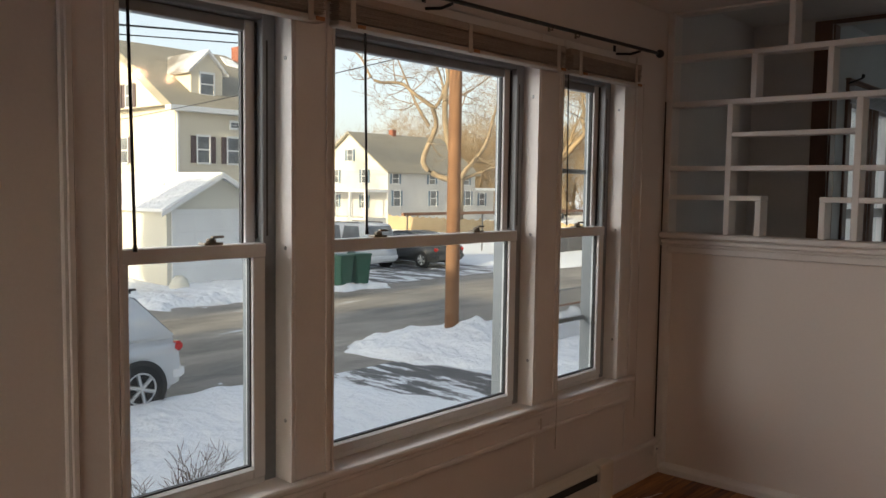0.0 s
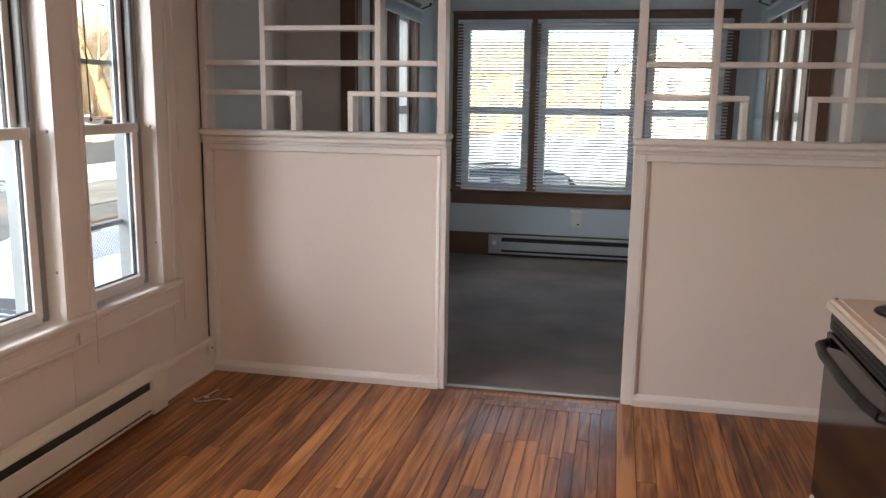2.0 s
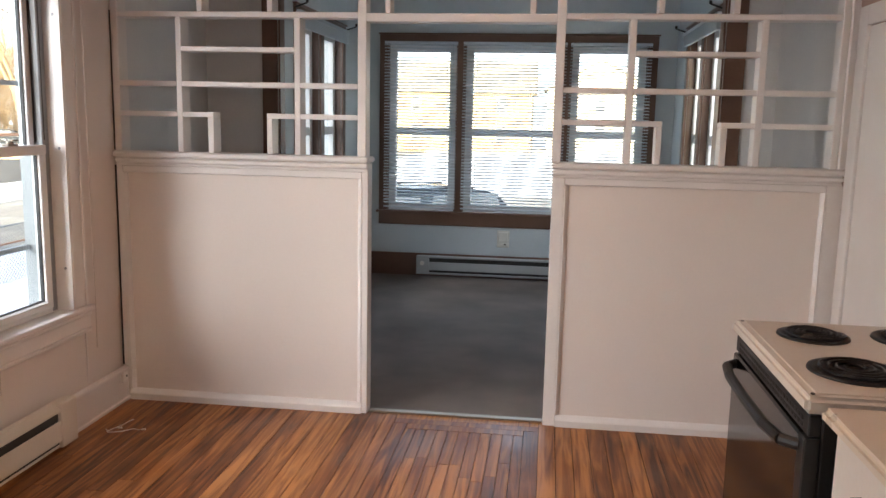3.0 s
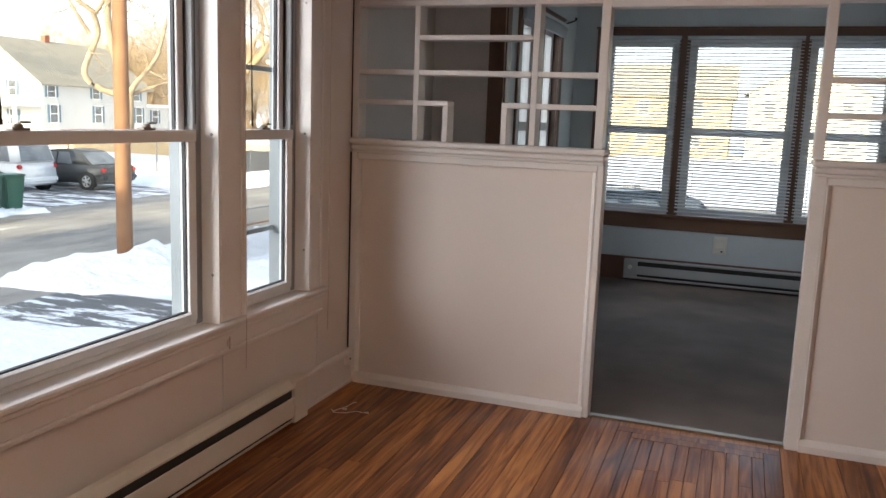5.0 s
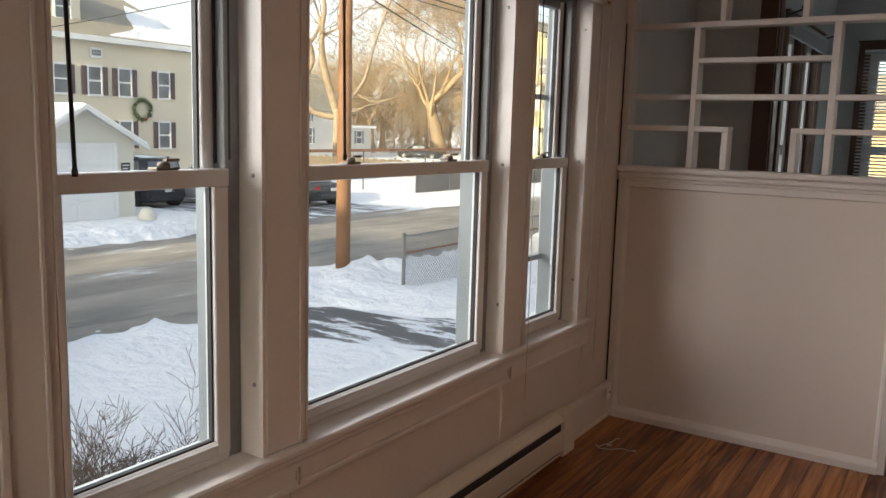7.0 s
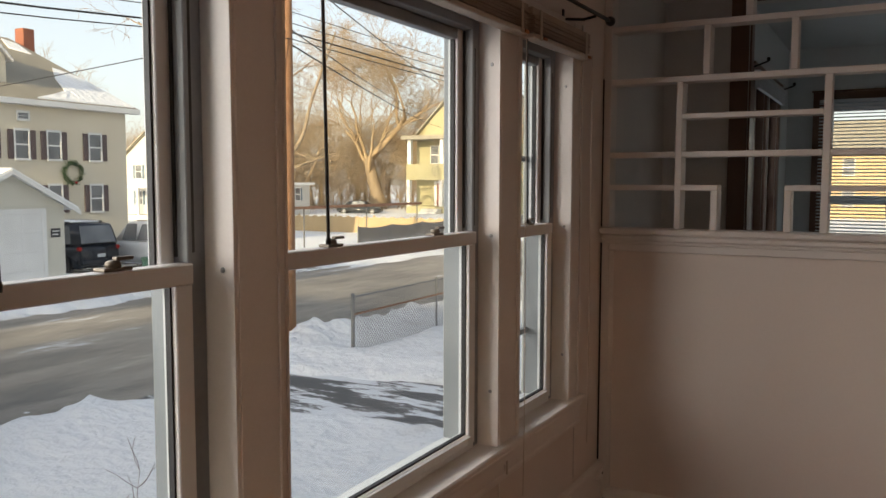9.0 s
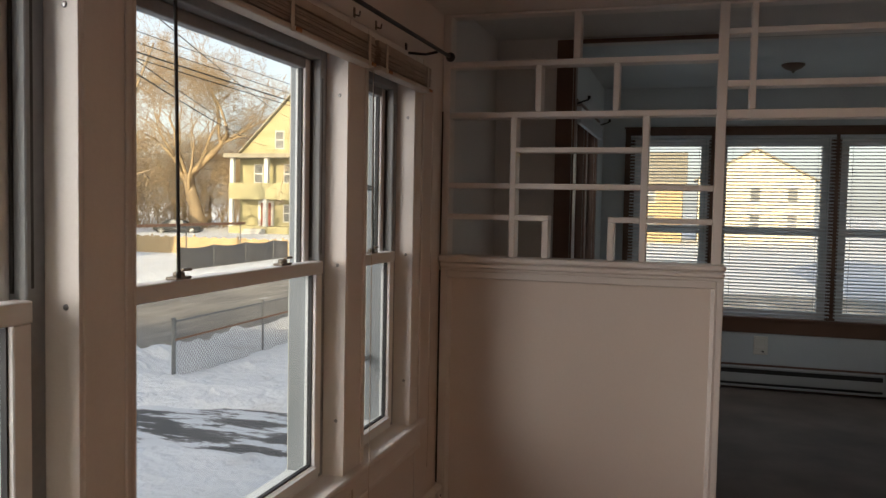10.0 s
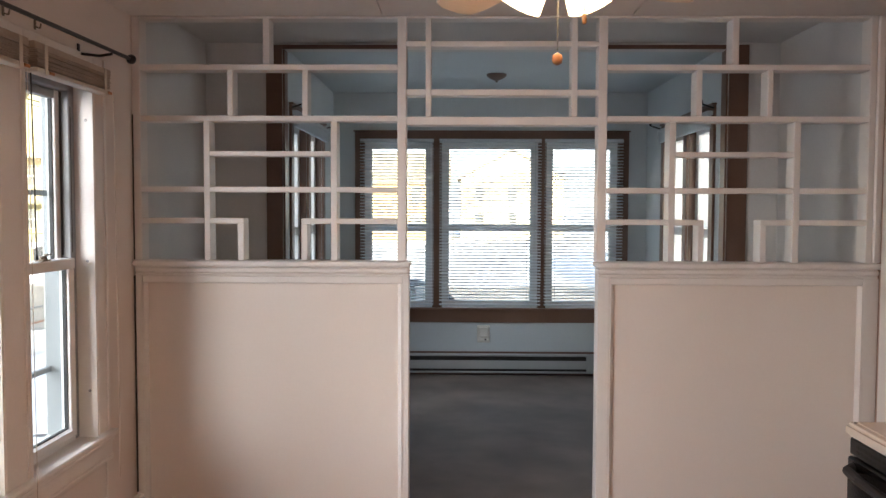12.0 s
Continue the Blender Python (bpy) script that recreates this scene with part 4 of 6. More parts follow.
# ---- cased opening and sunroom ----
cas = thing("opening_casing", "brown painted casing round the wide opening to the sunroom", "trim", kind="structure")
for x0, x1 in ((0.335, 0.4385), (3.3115, 3.435)):
    part("casing", boxes((x0, x1, 1.238, 1.2595, 0.0, 2.69), bevel=0.003), M_BROWN, cas)
part("casing_head", boxes((0.4385, 3.3115, 1.240, 1.2615, 2.664, 2.69), bevel=0.003), M_BROWN, cas)
for x0, x1 in ((0.4405, 0.452), (3.298, 3.3095)):
    part("reveal", boxes((x0, x1, 1.2625, SY0 - 0.002, 0.005, 2.664)), M_BROWN, cas)


def plan_boxes(along, face, sign):
    """Boxes given along a wall: a is the way along it, d the depth towards the room."""
    def f(a0, a1, d0, d1, z0, z1, bev=0.003):
        lo, hi = sorted((face + sign * d0, face + sign * d1))
        return boxes((a0, a1, lo, hi, z0, z1) if along == "x" else (lo, hi, a0, a1, z0, z1), bevel=bev)
    return f


def brown_window_group(name, label, along, face, sign, holes, t0, t1):
    """Brown casing, stool and apron round a run of vinyl double-hung windows."""
    g = thing(name, label, "window", kind="structure")
    f = plan_boxes(along, face, sign)
    part("head_casing", f(t0, t1, 0.0, 0.022, 2.305, 2.385), M_BROWN, g)
    part("head_cap", f(t0 - 0.012, t1 + 0.012, 0.0, 0.034, 2.385, 2.400), M_BROWN, g)
    part("stool", f(t0 - 0.025, t1 + 0.025, -0.04, 0.045, 0.640, 0.664), M_BROWN, g)
    part("apron", f(t0, t1, 0.0, 0.018, 0.520, 0.640), M_BROWN, g)
    cuts = [t0] + [v for h in holes for v in h] + [t1]
    for i in range(0, len(cuts), 2):
        part("casing", f(cuts[i], cuts[i + 1], 0.0, 0.020, 0.664, 2.305), M_BROWN, g)
    for a, b in holes:
        s = part("sash_frame", f(a, a + 0.075, -0.14, -0.055, 0.664, 2.305), M_VINYL, g)
        part("frame_side", f(b - 0.075, b, -0.14, -0.055, 0.664, 2.305), M_VINYL, s)
        part("frame_head", f(a + 0.075, b - 0.075, -0.14, -0.055, 2.225, 2.305), M_VINYL, s)
        part("frame_sill", f(a + 0.075, b - 0.075, -0.14, -0.055, 0.664, 0.725), M_VINYL, s)
        part("meeting_rail", f(a + 0.075, b - 0.075, -0.13, -0.060, 1.42, 1.49), M_VINYL, s)
        for z0, z1 in ((0.724, 1.421), (1.489, 2.226)):
            p = part("pane", f(a + 0.074, b - 0.074, -0.100, -0.096, z0, z1, 0), M_GLASS, s)
            p.visible_shadow = False
        for q in (a + 0.003, b - 0.003):
            part("jamb", f(q - 0.003, q + 0.003, -0.055, -0.001, 0.664, 2.304, 0), M_BROWN, g)
    return g


brown_window_group("window_4", "three brown-cased windows at the sunroom's front", "x", SY1, -1, FW, 0.572, 3.243)
brown_window_group("window_5", "two brown-cased sunroom side windows", "y", SX0, 1, SWW, 1.84, 3.34)
brown_window_group("window_6", "two brown-cased sunroom side windows", "y", SX1, -1, SWW, 1.84, 3.34)


def slat_mesh(w):
    """A thin, slightly crowned slat of width w."""
    bm = bmx()
    pr = [(-0.0125, 0.0), (-0.006, 0.0016), (0.0, 0.0022), (0.006, 0.0016), (0.0125, 0.0), (0.0, 0.0012)]
    prism(bm, pr, -w / 2, w / 2, "x")
    me = bpy.data.meshes.new("slat")
    bm.to_mesh(me)
    bm.free()
    me.materials.append(M_SLAT)
    return me


def mini_blind(x0, x1, droop, seed):
    rng = random.Random(seed)
    w = x1 - x0
    b = thing("mini_blind", "lowered white mini blind with open slats before a sunroom window", "blind", ((x0 + x1) / 2, SY1 - 0.040, 0.0), group="sunroom mini blinds")
    part("head_rail", boxes((-w / 2, w / 2, -0.014, 0.014, 2.292, 2.318), bevel=0.003), M_SLAT, b)
    me = slat_mesh(w)
    n = 53
    for i in range(n):
        z = 2.283 - i * 0.0297
        ob = new("slat", me)
        ob.parent = b
        ob.matrix_local = pose(0, 0, z, 28 + rng.uniform(-3, 3), droop * (i / n) ** 4 + rng.uniform(-0.12, 0.12), 0)
    part("bottom_rail", boxes((-w / 2, w / 2, -0.011, 0.011, 0.694, 0.708), bevel=0.003), M_SLAT, b)
    for x in (-w * 0.36, w * 0.36):
        bm = bmx()
        tube(bm, (x, -0.0135, 0.70), (x, -0.0135, 2.295), 0.0012, 0.0012, 4)
        tube(bm, (x, 0.0135, 0.70), (x, 0.0135, 2.295), 0.0012, 0.0012, 4)
        part("ladder_cord", bm, M_SLAT, b)
    bm = bmx()
    tube(bm, (w * 0.44, -0.022, 1.30), (w * 0.44, -0.018, 2.29), 0.003, 0.003, 6)
    part("wand", bm, M_GLASS, b)
    return b


mini_blind(0.625, 1.345, 0.9, 5)
mini_blind(1.400, 2.392, 0.3, 6)
mini_blind(2.425, 3.185, -1.0, 7)


def side_blind(x, s):
    t = thing("rolled_blind", "white blind rolled up at the top of a sunroom side window", "blind", (x, 2.58, 2.30), group="rolled sunroom blinds")
    part("head_rail", boxes((min(0, s * 0.04), max(0, s * 0.04), -0.74, 0.74, 0.012, 0.045), bevel=0.004), M_SLAT, t)
    for i in range(7):
        z = 0.008 - i * 0.012
        part("slat", boxes((min(s * 0.004, s * 0.034), max(s * 0.004, s * 0.034), -0.72, 0.72, z - 0.007, z), bevel=0.001), M_SLAT, t)
    return t


side_blind(SX0 + 0.024, 1)
side_blind(SX1 - 0.024, -1)
for x, s in ((SX0 + 0.03, 1), (SX1 - 0.03, -1)):
    for y in (1.82, 3.36):
        t = thing("rod_bracket", "dark empty curtain-rod bracket above a sunroom side window", "bracket", (x - s * 0.006, y, 2.36), group="rod brackets")
        bm = bmx()
        tube(bm, (0, 0, 0), (s * 0.09, 0, 0.03), 0.006, 0.006, 8)
        part("arm", bm, M_BLACK, t)
        part("hook", boxes((min(s * 0.08, s * 0.10), max(s * 0.08, s * 0.10), -0.008, 0.008, 0.03, 0.055), bevel=0.003), M_BLACK, t)

# sunroom heater, baseboard, thermostat, ceiling lamp
sb = thing("sunroom_baseboard", "brown painted baseboard round the sunroom", "trim", kind="structure")
part("board", boxes((SX0, SX1, SY1 - 0.018, SY1 - 0.0005, 0.004, 0.232), bevel=0.003), M_BROWN, sb)
part("board", boxes((SX0 + 0.0005, SX0 + 0.018, SY0 + 0.002, SY1 - 0.019, 0.004, 0.232), bevel=0.003), M_BROWN, sb)
part("board", boxes((SX1 - 0.018, SX1 - 0.0005, SY0 + 0.002, SY1 - 0.019, 0.004, 0.232), bevel=0.003), M_BROWN, sb)
h2 = thing("baseboard_heater", "grey enamel electric baseboard heater under the front windows", "heater", (0.975, SY1 - 0.019, 0.0))
HL = 2.0
part("back", boxes((0, HL, -0.010, 0.0, 0.030, 0.215), bevel=0.002), M_HEATER_GREY, h2)
part("top_cover", boxes((0.13, HL - 0.13, -0.062, -0.010, 0.196, 0.212), bevel=0.004), M_HEATER_GREY, h2)
part("front_panel", boxes((0.13, HL - 0.13, -0.062, -0.054, 0.072, 0.155), bevel=0.003), M_HEATER_GREY, h2)
part("lower_lip", boxes((0.0, HL, -0.066, -0.010, 0.030, 0.046), bevel=0.003), M_HEATER_GREY, h2)
part("fin_block", boxes((0.13, HL - 0.13, -0.050, -0.010, 0.048, 0.195)), M_FIN, h2, "dark heating fins")
for a, b in ((0.0, 0.13), (HL - 0.13, HL)):
    e = part("end_cap", boxes((a, b, -0.066, -0.010, 0.048, 0.214), bevel=0.004), M_HEATER_GREY, h2)
bm = bmx()
lathe(bm, ((0.022, 0.0), (0.020, -0.016), (0.016, -0.018)), (0.06, -0.066, 0.14), "y", 18)
part("knob", bm, M_PLASTIC, h2)
th = thing("thermostat", "ivory wall thermostat with a small lower dial", "thermostat", (1.838, SY1, 0.405))
part("plate", boxes((-0.062, 0.062, -0.010, -0.0005, -0.085, 0.085), bevel=0.004), M_PLASTIC, th)
part("cover", boxes((-0.046, 0.046, -0.032, -0.010, -0.030, 0.070), bevel=0.006), M_PLASTIC, th)
part("dial", boxes((-0.046, 0.046, -0.026, -0.010, -0.070, -0.034), bevel=0.004), M_PLASTIC, th)
part("mark", boxes((0.010, 0.028, -0.0275, -0.026, -0.058, -0.046)), M_BLACK, th)
cl = thing("ceiling_lamp", "small dark brown ceiling lamp base in the sunroom", "ceiling lamp", (1.90, 2.86, CEIL2))
bm = bmx()
lathe(bm, ((0.085, 0.0), (0.085, -0.014), (0.060, -0.035), (0.030, -0.048), (0.012, -0.055)), (0, 0, 0), "z", 22)
part("base", bm, M_DARKBOX, cl)
bm = bmx()
lathe(bm, ((0.010, -0.055), (0.012, -0.062), (0.004, -0.070)), (0, 0, 0), "z", 12)
part("finial", bm, M_BRASS, cl)

# ---- outdoors ----
GZ = -1.6
ROAD0, ROAD1 = -17.0, -9.2
DRV0, DRV1 = 4.80, 7.15


def ground_height(x, y):
    n = noise.noise((x * 0.35, y * 0.35, 0.0)) * 0.5 + noise.noise((x * 1.3, y * 1.3, 4.0)) * 0.3 + noise.noise((x * 3.1, y * 3.1, 7.0)) * 0.18
    wob = 0.5 * noise.noise((x * 0.5, y * 0.5, 9.0)) + 0.42 * noise.noise((x * 1.7, y * 1.7, 6.0)) + 0.2 * noise.noise((x * 5.0, y * 5.0, 1.0))
    n += noise.noise((x * 1.9, y * 1.9, 2.0)) * 0.45
    n += abs(noise.noise((x * 2.7, y * 2.7, 5.0))) * 0.7 - 0.2
    n += 0.55 * max(0.0, noise.noise((x * 4.6, y * 4.6, 8.0)) - 0.05) + 0.22 * noise.noise((x * 8.0, y * 8.0, 3.0))
    h = 0.07 + 0.085 * n
    # ploughed banks by the road
    if y > 6.3:
        h += 0.30 * math.exp(-((x + 9.1) / 0.75) ** 2) * min(1, (y - 6.3) / 2.2) * (0.65 + 0.6 * n) * (1.0 if y < 13 else 0.5)
        h += 0.10 * math.exp(-((y - 8.2) / 0.5) ** 2) * (1 if -8.6 < x < 0 else 0)
    if y < 4.5:
        h += 0.05 * math.exp(-((x + 7.9) / 0.6) ** 2) * (0.7 + 0.7 * n)
    h += 0.20 * math.exp(-((x + 17.9) / 0.7) ** 2) * (0.5 + 0.9 * n) * (1 if not 14.0 < y < 23.0 else 0.1)
    # cleared road and driveways
    def dip(d):
        return max(0.0, min(1.0, 0.5 + d / 0.34))
    clear = min(dip(x - ROAD0 + wob), dip(ROAD1 - 1.5 * math.exp(-((y - 7.8) / 1.9) ** 2) - x + wob))
    ys = y - 0.25 * max(-3.4, min(3.0, x + 6.0))
    slush = 0.15 * noise.noise((x * 0.8, y * 3.2, 12.0))
    clear = max(clear, min(dip(ys - DRV0 + 0.4 * wob + slush), dip(DRV1 - ys + 0.4 * wob + slush), dip(-0.6 - x) if x < -0.6 else 1.0, dip(9 - x)))
    clear = max(clear, min(dip(y - 14.3 + wob), dip(22.5 - y + wob), dip(-16.0 - x), dip(x + 27.5)))
    clear = max(clear, min(dip(x + 2.5 + wob), dip(14 - x), dip(y - 9.6 + wob), dip(30 - y)))
    return GZ + h * (1 - clear) - 0.10 * clear


def axis_steps(lo, hi, fine_lo, fine_hi, step):
    out = []
    v = fine_lo
    while v <= fine_hi + 1e-6:
        out.append(v)
        v += step
    s, v = step, fine_lo
    while v > lo:
        s *= 1.35
        v -= s
        out.insert(0, max(v, lo))
    s, v = step, fine_hi
    while v < hi:
        s *= 1.35
        v += s
        out.append(min(v, hi))
    return out


gx = axis_steps(-900, 600, -20, 0.3, 0.125)
gy = axis_steps(-600, 1200, -4, 20, 0.125)
verts = [(x, y, ground_height(x, y)) for y in gy for x in gx]
nx = len(gx)
faces = [(j * nx + i, j * nx + i + 1, (j + 1) * nx + i + 1, (j + 1) * nx + i) for j in range(len(gy) - 1) for i in range(nx - 1)]
me = bpy.data.meshes.new("ground")
me.from_pydata(verts, [], faces)
me.materials.append(M_SNOW)
me.polygons.foreach_set("use_smooth", [True] * len(me.polygons))
tagged(new("ground", me), "trodden winter snow over yards with ploughed banks", "snow", kind="structure")
solid("road", "damp grey asphalt street with salt streaks", "road", boxes((ROAD0 - 0.6, ROAD1 + 0.6, -220, 320, GZ - 0.3, GZ - 0.045)), M_ASPHALT, "structure")
solid("driveway", "dark asphalt driveway streaked with trodden snow", "driveway", boxes((ROAD1 + 0.61, 9, DRV0 - 1.6, DRV1 + 1.4, GZ - 0.3, GZ - 0.035)), M_DRIVE, "structure")
solid("parking_apron", "asphalt parking apron across the street with thin snow", "driveway", boxes((-28, ROAD0 - 0.61, 13.8, 23.0, GZ - 0.3, GZ - 0.035)), M_DRIVE, "structure")
solid("parking_lot", "shaded asphalt lot beyond the front windows", "parking lot", boxes((-3.2, 14.5, 9.0, 30.5, GZ - 0.3, GZ - 0.04)), M_ASPHALT, "structure")


def far_window(parent, x, y, z, w, h, axis, shutter=None, sign=1, rows=2):
    """A sash window set on a facade; axis is the way its wall faces."""
    def bx(a0, a1, d0, d1, z0, z1):
        d0, d1 = sorted((sign * d0, sign * d1))
        return boxes((x + d0, x + d1, y + a0, y + a1, z + z0, z + z1)) if axis == "x" else boxes((x + a0, x + a1, y + d0, y + d1, z + z0, z + z1))
    t = 0.06
    wd = part("window", bx(-w / 2 - t, w / 2 + t, 0.0, 0.05, h, h + 0.09), M_WHITE_EXT, parent)
    part("sill", bx(-w / 2 - t, w / 2 + t, 0.0, 0.08, -0.08, 0.0), M_WHITE_EXT, wd)
    part("frame", bx(-w / 2 - t, -w / 2, 0.0, 0.05, 0.0, h), M_WHITE_EXT, wd)
    part("frame", bx(w / 2, w / 2 + t, 0.0, 0.05, 0.0, h), M_WHITE_EXT, wd)
    part("rail", bx(-w / 2, w / 2, 0.0, 0.04, h * 0.47, h * 0.53), M_WHITE_EXT, wd)
    part("pane", bx(-w / 2, w / 2, 0.0, 0.02, 0.0, h * 0.47), M_DARKGLASS, wd)
    part("pane", bx(-w / 2, w / 2, 0.0, 0.02, h * 0.53, h), M_DARKGLASS, wd)
    if shutter:
        for s in (-1, 1):
            c = s * (w / 2 + t + 0.13)
            part("shutter", bx(c - 0.11, c + 0.11, 0.0, 0.05, -0.03, h + 0.03), shutter, wd)
    return wd


def siding(x0, x1, y0, y1, z0, z1, step=0.16):
    """Walls clad in overlapping boards."""
    bm = bmx()
    z = z0
    while z < z1 - 1e-4:
        t = min(z + step, z1)
        lo, hi = 0.018, 0.004
        a = [(x0 - lo, y0 - lo), (x1 + lo, y0 - lo), (x1 + lo, y1 + lo), (x0 - lo, y1 + lo)]
        b = [(x0 - hi, y0 - hi), (x1 + hi, y0 - hi), (x1 + hi, y1 + hi), (x0 - hi, y1 + hi)]
        va = [bm.verts.new((p[0], p[1], z)) for p in a]
        vb = [bm.verts.new((p[0], p[1], t)) for p in b]
        for i in range(4):
            j = (i + 1) % 4
            bm.faces.new((va[i], va[j], vb[j], vb[i]))
        bm.faces.new(va[::-1])
        z = t
    bm.faces.new(vb)
    return bm


def gable_bm(x0, x1, y0, y1, z0, z1, ridge):
    """Solid gable body under a roof with its ridge along one axis."""
    bm = bmx()
    if ridge == "y":
        prism(bm, ((x0, z0), (x1, z0), ((x0 + x1) / 2, z1)), y0, y1, "y")
    else:
        prism(bm, ((y0, z0), (y1, z0), ((y0 + y1) / 2, z1)), x0, x1, "x")
    return bm


def roof_slabs(x0, x1, y0, y1, z0, z1, ridge, over=0.35, t=0.16):
    """Two sloping slabs over a gable, with overhang."""
    out = []
    if ridge == "y":
        m = (x0 + x1) / 2
        k = (z1 - z0) / (m - x0)
        for s, e in ((-1, x0), (1, x1)):
            bm = bmx()
            ex = e + s * over
            ez = z0 - k * over
            prism(bm, ((m, z1 + 0.02), (ex, ez + 0.02), (ex, ez + 0.02 + t), (m, z1 + 0.02 + t)), y0 - over, y1 + over, "y")
            out.append(bm)
    else:
        m = (y0 + y1) / 2
        k = (z1 - z0) / (m - y0)
        for s, e in ((-1, y0), (1, y1)):
            bm = bmx()
            ey = e + s * over
            ez = z0 - k * over
            prism(bm, ((m, z1 + 0.02), (ey, ez + 0.02), (ey, ez + 0.02 + t), (m, z1 + 0.02 + t)), x0 - over, x1 + over, "x")
            out.append(bm)
    return out


# cream house behind the garage
hs = thing("cream_house", "three-storey cream clapboard house with dark shutters and a wreath", "house", (-28.0, 13.1, GZ))
part("wall", siding(-10, 0, 0, 7.5, 0, 6.35), M_CREAM, hs)
bm = bmx()
v = [bm.verts.new(p) for p in ((-10.4, -0.4, 6.35), (0.4, -0.4, 6.35), (0.4, 7.9, 6.35), (-10.4, 7.9, 6.35), (-5, -0.4, 9.5), (-5, 5.6, 9.5))]
for f in ((0, 3, 2, 1), (1, 2, 5, 4), (0, 4, 5, 3), (2, 3, 5)):
    bm.faces.new([v[i] for i in f])
bm.faces.new((v[0], v[1], v[4]))
rf = part("roof", bm, M_ROOF, hs, "grey-brown shingle roof, hipped at one end")
part("gable", gable_bm(-9.7, -0.3, -0.43, -0.405, 6.35, 9.2, "y"), M_CREAM, hs)
part("eave", boxes((0.0, 0.45, -0.45, 7.95, 6.14, 6.345)), M_WHITE_EXT, hs)
def roof_patch(outline):
    """Thin snow lying on the east slope; the outline is in x and y of the house."""
    def lie(x, y, d):
        return (x, y, 6.35 + (0.4 - x) * 3.15 / 5.4 + d)
    bm = bmx()
    lo, hi = [bm.verts.new(lie(x, y, 0.005)) for x, y in outline], [bm.verts.new(lie(x, y, 0.06)) for x, y in outline]
    n = len(outline)
    for i in range(n):
        bm.faces.new((lo[i], lo[(i + 1) % n], hi[(i + 1) % n], hi[i]))
    bm.faces.new(hi)
    bm.faces.new(lo[::-1])
    bmesh.ops.recalc_face_normals(bm, faces=bm.faces[:])
    part("snow_patch", bm, M_SNOW, rf, "patch of thin snow")


roof_patch(((0.30, 3.2), (0.32, 7.7), (-0.7, 7.3), (-1.9, 6.75), (-2.5, 5.9), (-1.5, 5.3), (-0.5, 5.0), (-0.1, 4.2)))
roof_patch(((-3.9, 4.9), (-3.6, 5.7), (-4.4, 5.6), (-4.7, 5.1)))
dm = part("dormer", boxes((-3.6, -0.75, 1.15, 2.65, 6.6, 8.0)), M_CREAM, hs)
part("dormer_gable", gable_bm(-3.6, -0.75, 1.15, 2.65, 8.0, 8.75, "x"), M_CREAM, dm)
for k, bm in enumerate(roof_slabs(-4.2, -0.75, 1.15, 2.65, 8.0, 8.75, "x", 0.2, 0.1)):
    part("dormer_roof", bm, M_ROOF_SNOW, dm)
part("chimney", boxes((-5.3, -4.7, 6.12, 6.66, 9.0, 10.00), bevel=0.02), M_BRICK, hs, "red brick chimney")
far_window(hs, -0.75, 1.9, 7.0, 0.62, 0.85, "x")
for y in (1.23, 2.66, 4.02, 5.92):
    far_window(hs, 0.02, y, 4.12, 0.54, 1.05, "x", M_SHUTTER)
for y in (2.66, 4.02, 5.92):
    far_window(hs, 0.02, y, 2.02, 0.54, 1.05, "x", M_SHUTTER)
far_window(hs, 0.02, 2.75, 5.62, 0.42, 0.22, "x")
for x in (-2.9, -4.1):
    far_window(hs, x, -0.437, 6.42, 0.50, 0.92, "y", M_SHUTTER, -1)
for x in (-4.2, -7.6):
    for z in (1.9, 4.12):
        far_window(hs, x, -0.02, z, 0.62, 1.05, "y", M_SHUTTER, -1)
part("downspout", boxes((0.02, 0.10, 0.02, 0.10, 0.2, 6.1)), M_WHITE_EXT, hs)
wr = thing("wreath", "round evergreen wreath hanging on the cream house", "wreath", (-27.93, 17.9, 1.98))
rng = random.Random(11)
bm = bmx()
for i in range(420):
    a = rng.uniform(0, 2 * math.pi)
    rr = 0.40 + rng.gauss(0, 0.055)
    c = Vector((0.03 + rng.gauss(0, 0.02), rr * math.cos(a), rr * math.sin(a)))
    d = Vector((rng.gauss(0, 1), rng.gauss(0, 1), rng.gauss(0, 1))).normalized() * 0.09
    tube(bm, c - d, c + d, 0.010, 0.002, 3, False)
part("needles", bm, M_WREATH, wr)
part("bow", boxes((0.06, 0.10, 0.02, 0.16, -0.42, -0.34), bevel=0.02), M_TAIL, wr)

# garage
ga = thing("garage", "pale single-car garage with a white door and snowy roof", "garage", (-21.3, 8.90, GZ))
part("wall", siding(-6, 0, 0, 3.65, 0, 2.50), M_CREAM2, ga)
part("gable", gable_bm(-6.0, 0.0, 0.0, 3.65, 2.50, 3.50, "x"), M_CREAM2, ga)
for bm in roof_slabs(-6, 0, 0, 3.65, 2.50, 3.50, "x", 0.32, 0.10):
    part("roof", bm, M_SNOW, ga, "snow-covered roof")
bm = bmx()
prism(bm, ((-0.36, 2.20), (1.825, 3.44), (4.01, 2.20), (4.01, 2.34), (1.825, 3.58), (-0.36, 2.34)), 0.33, 0.37, "x")
part("bargeboard", bm, M_WHITE_EXT, ga)
gd = part("garage_door", boxes((0.02, 0.05, 0.26, 2.90, 0.0, 2.30)), M_WHITE_EXT, ga, "white sectional door")
for i in range(4):
    for j in range(4):
        part("door_panel", boxes((0.05, 0.062, 0.31 + j * 0.645, 0.90 + j * 0.645, 0.06 + i * 0.57, 0.55 + i * 0.57), bevel=0.01), M_WHITE_EXT, gd)
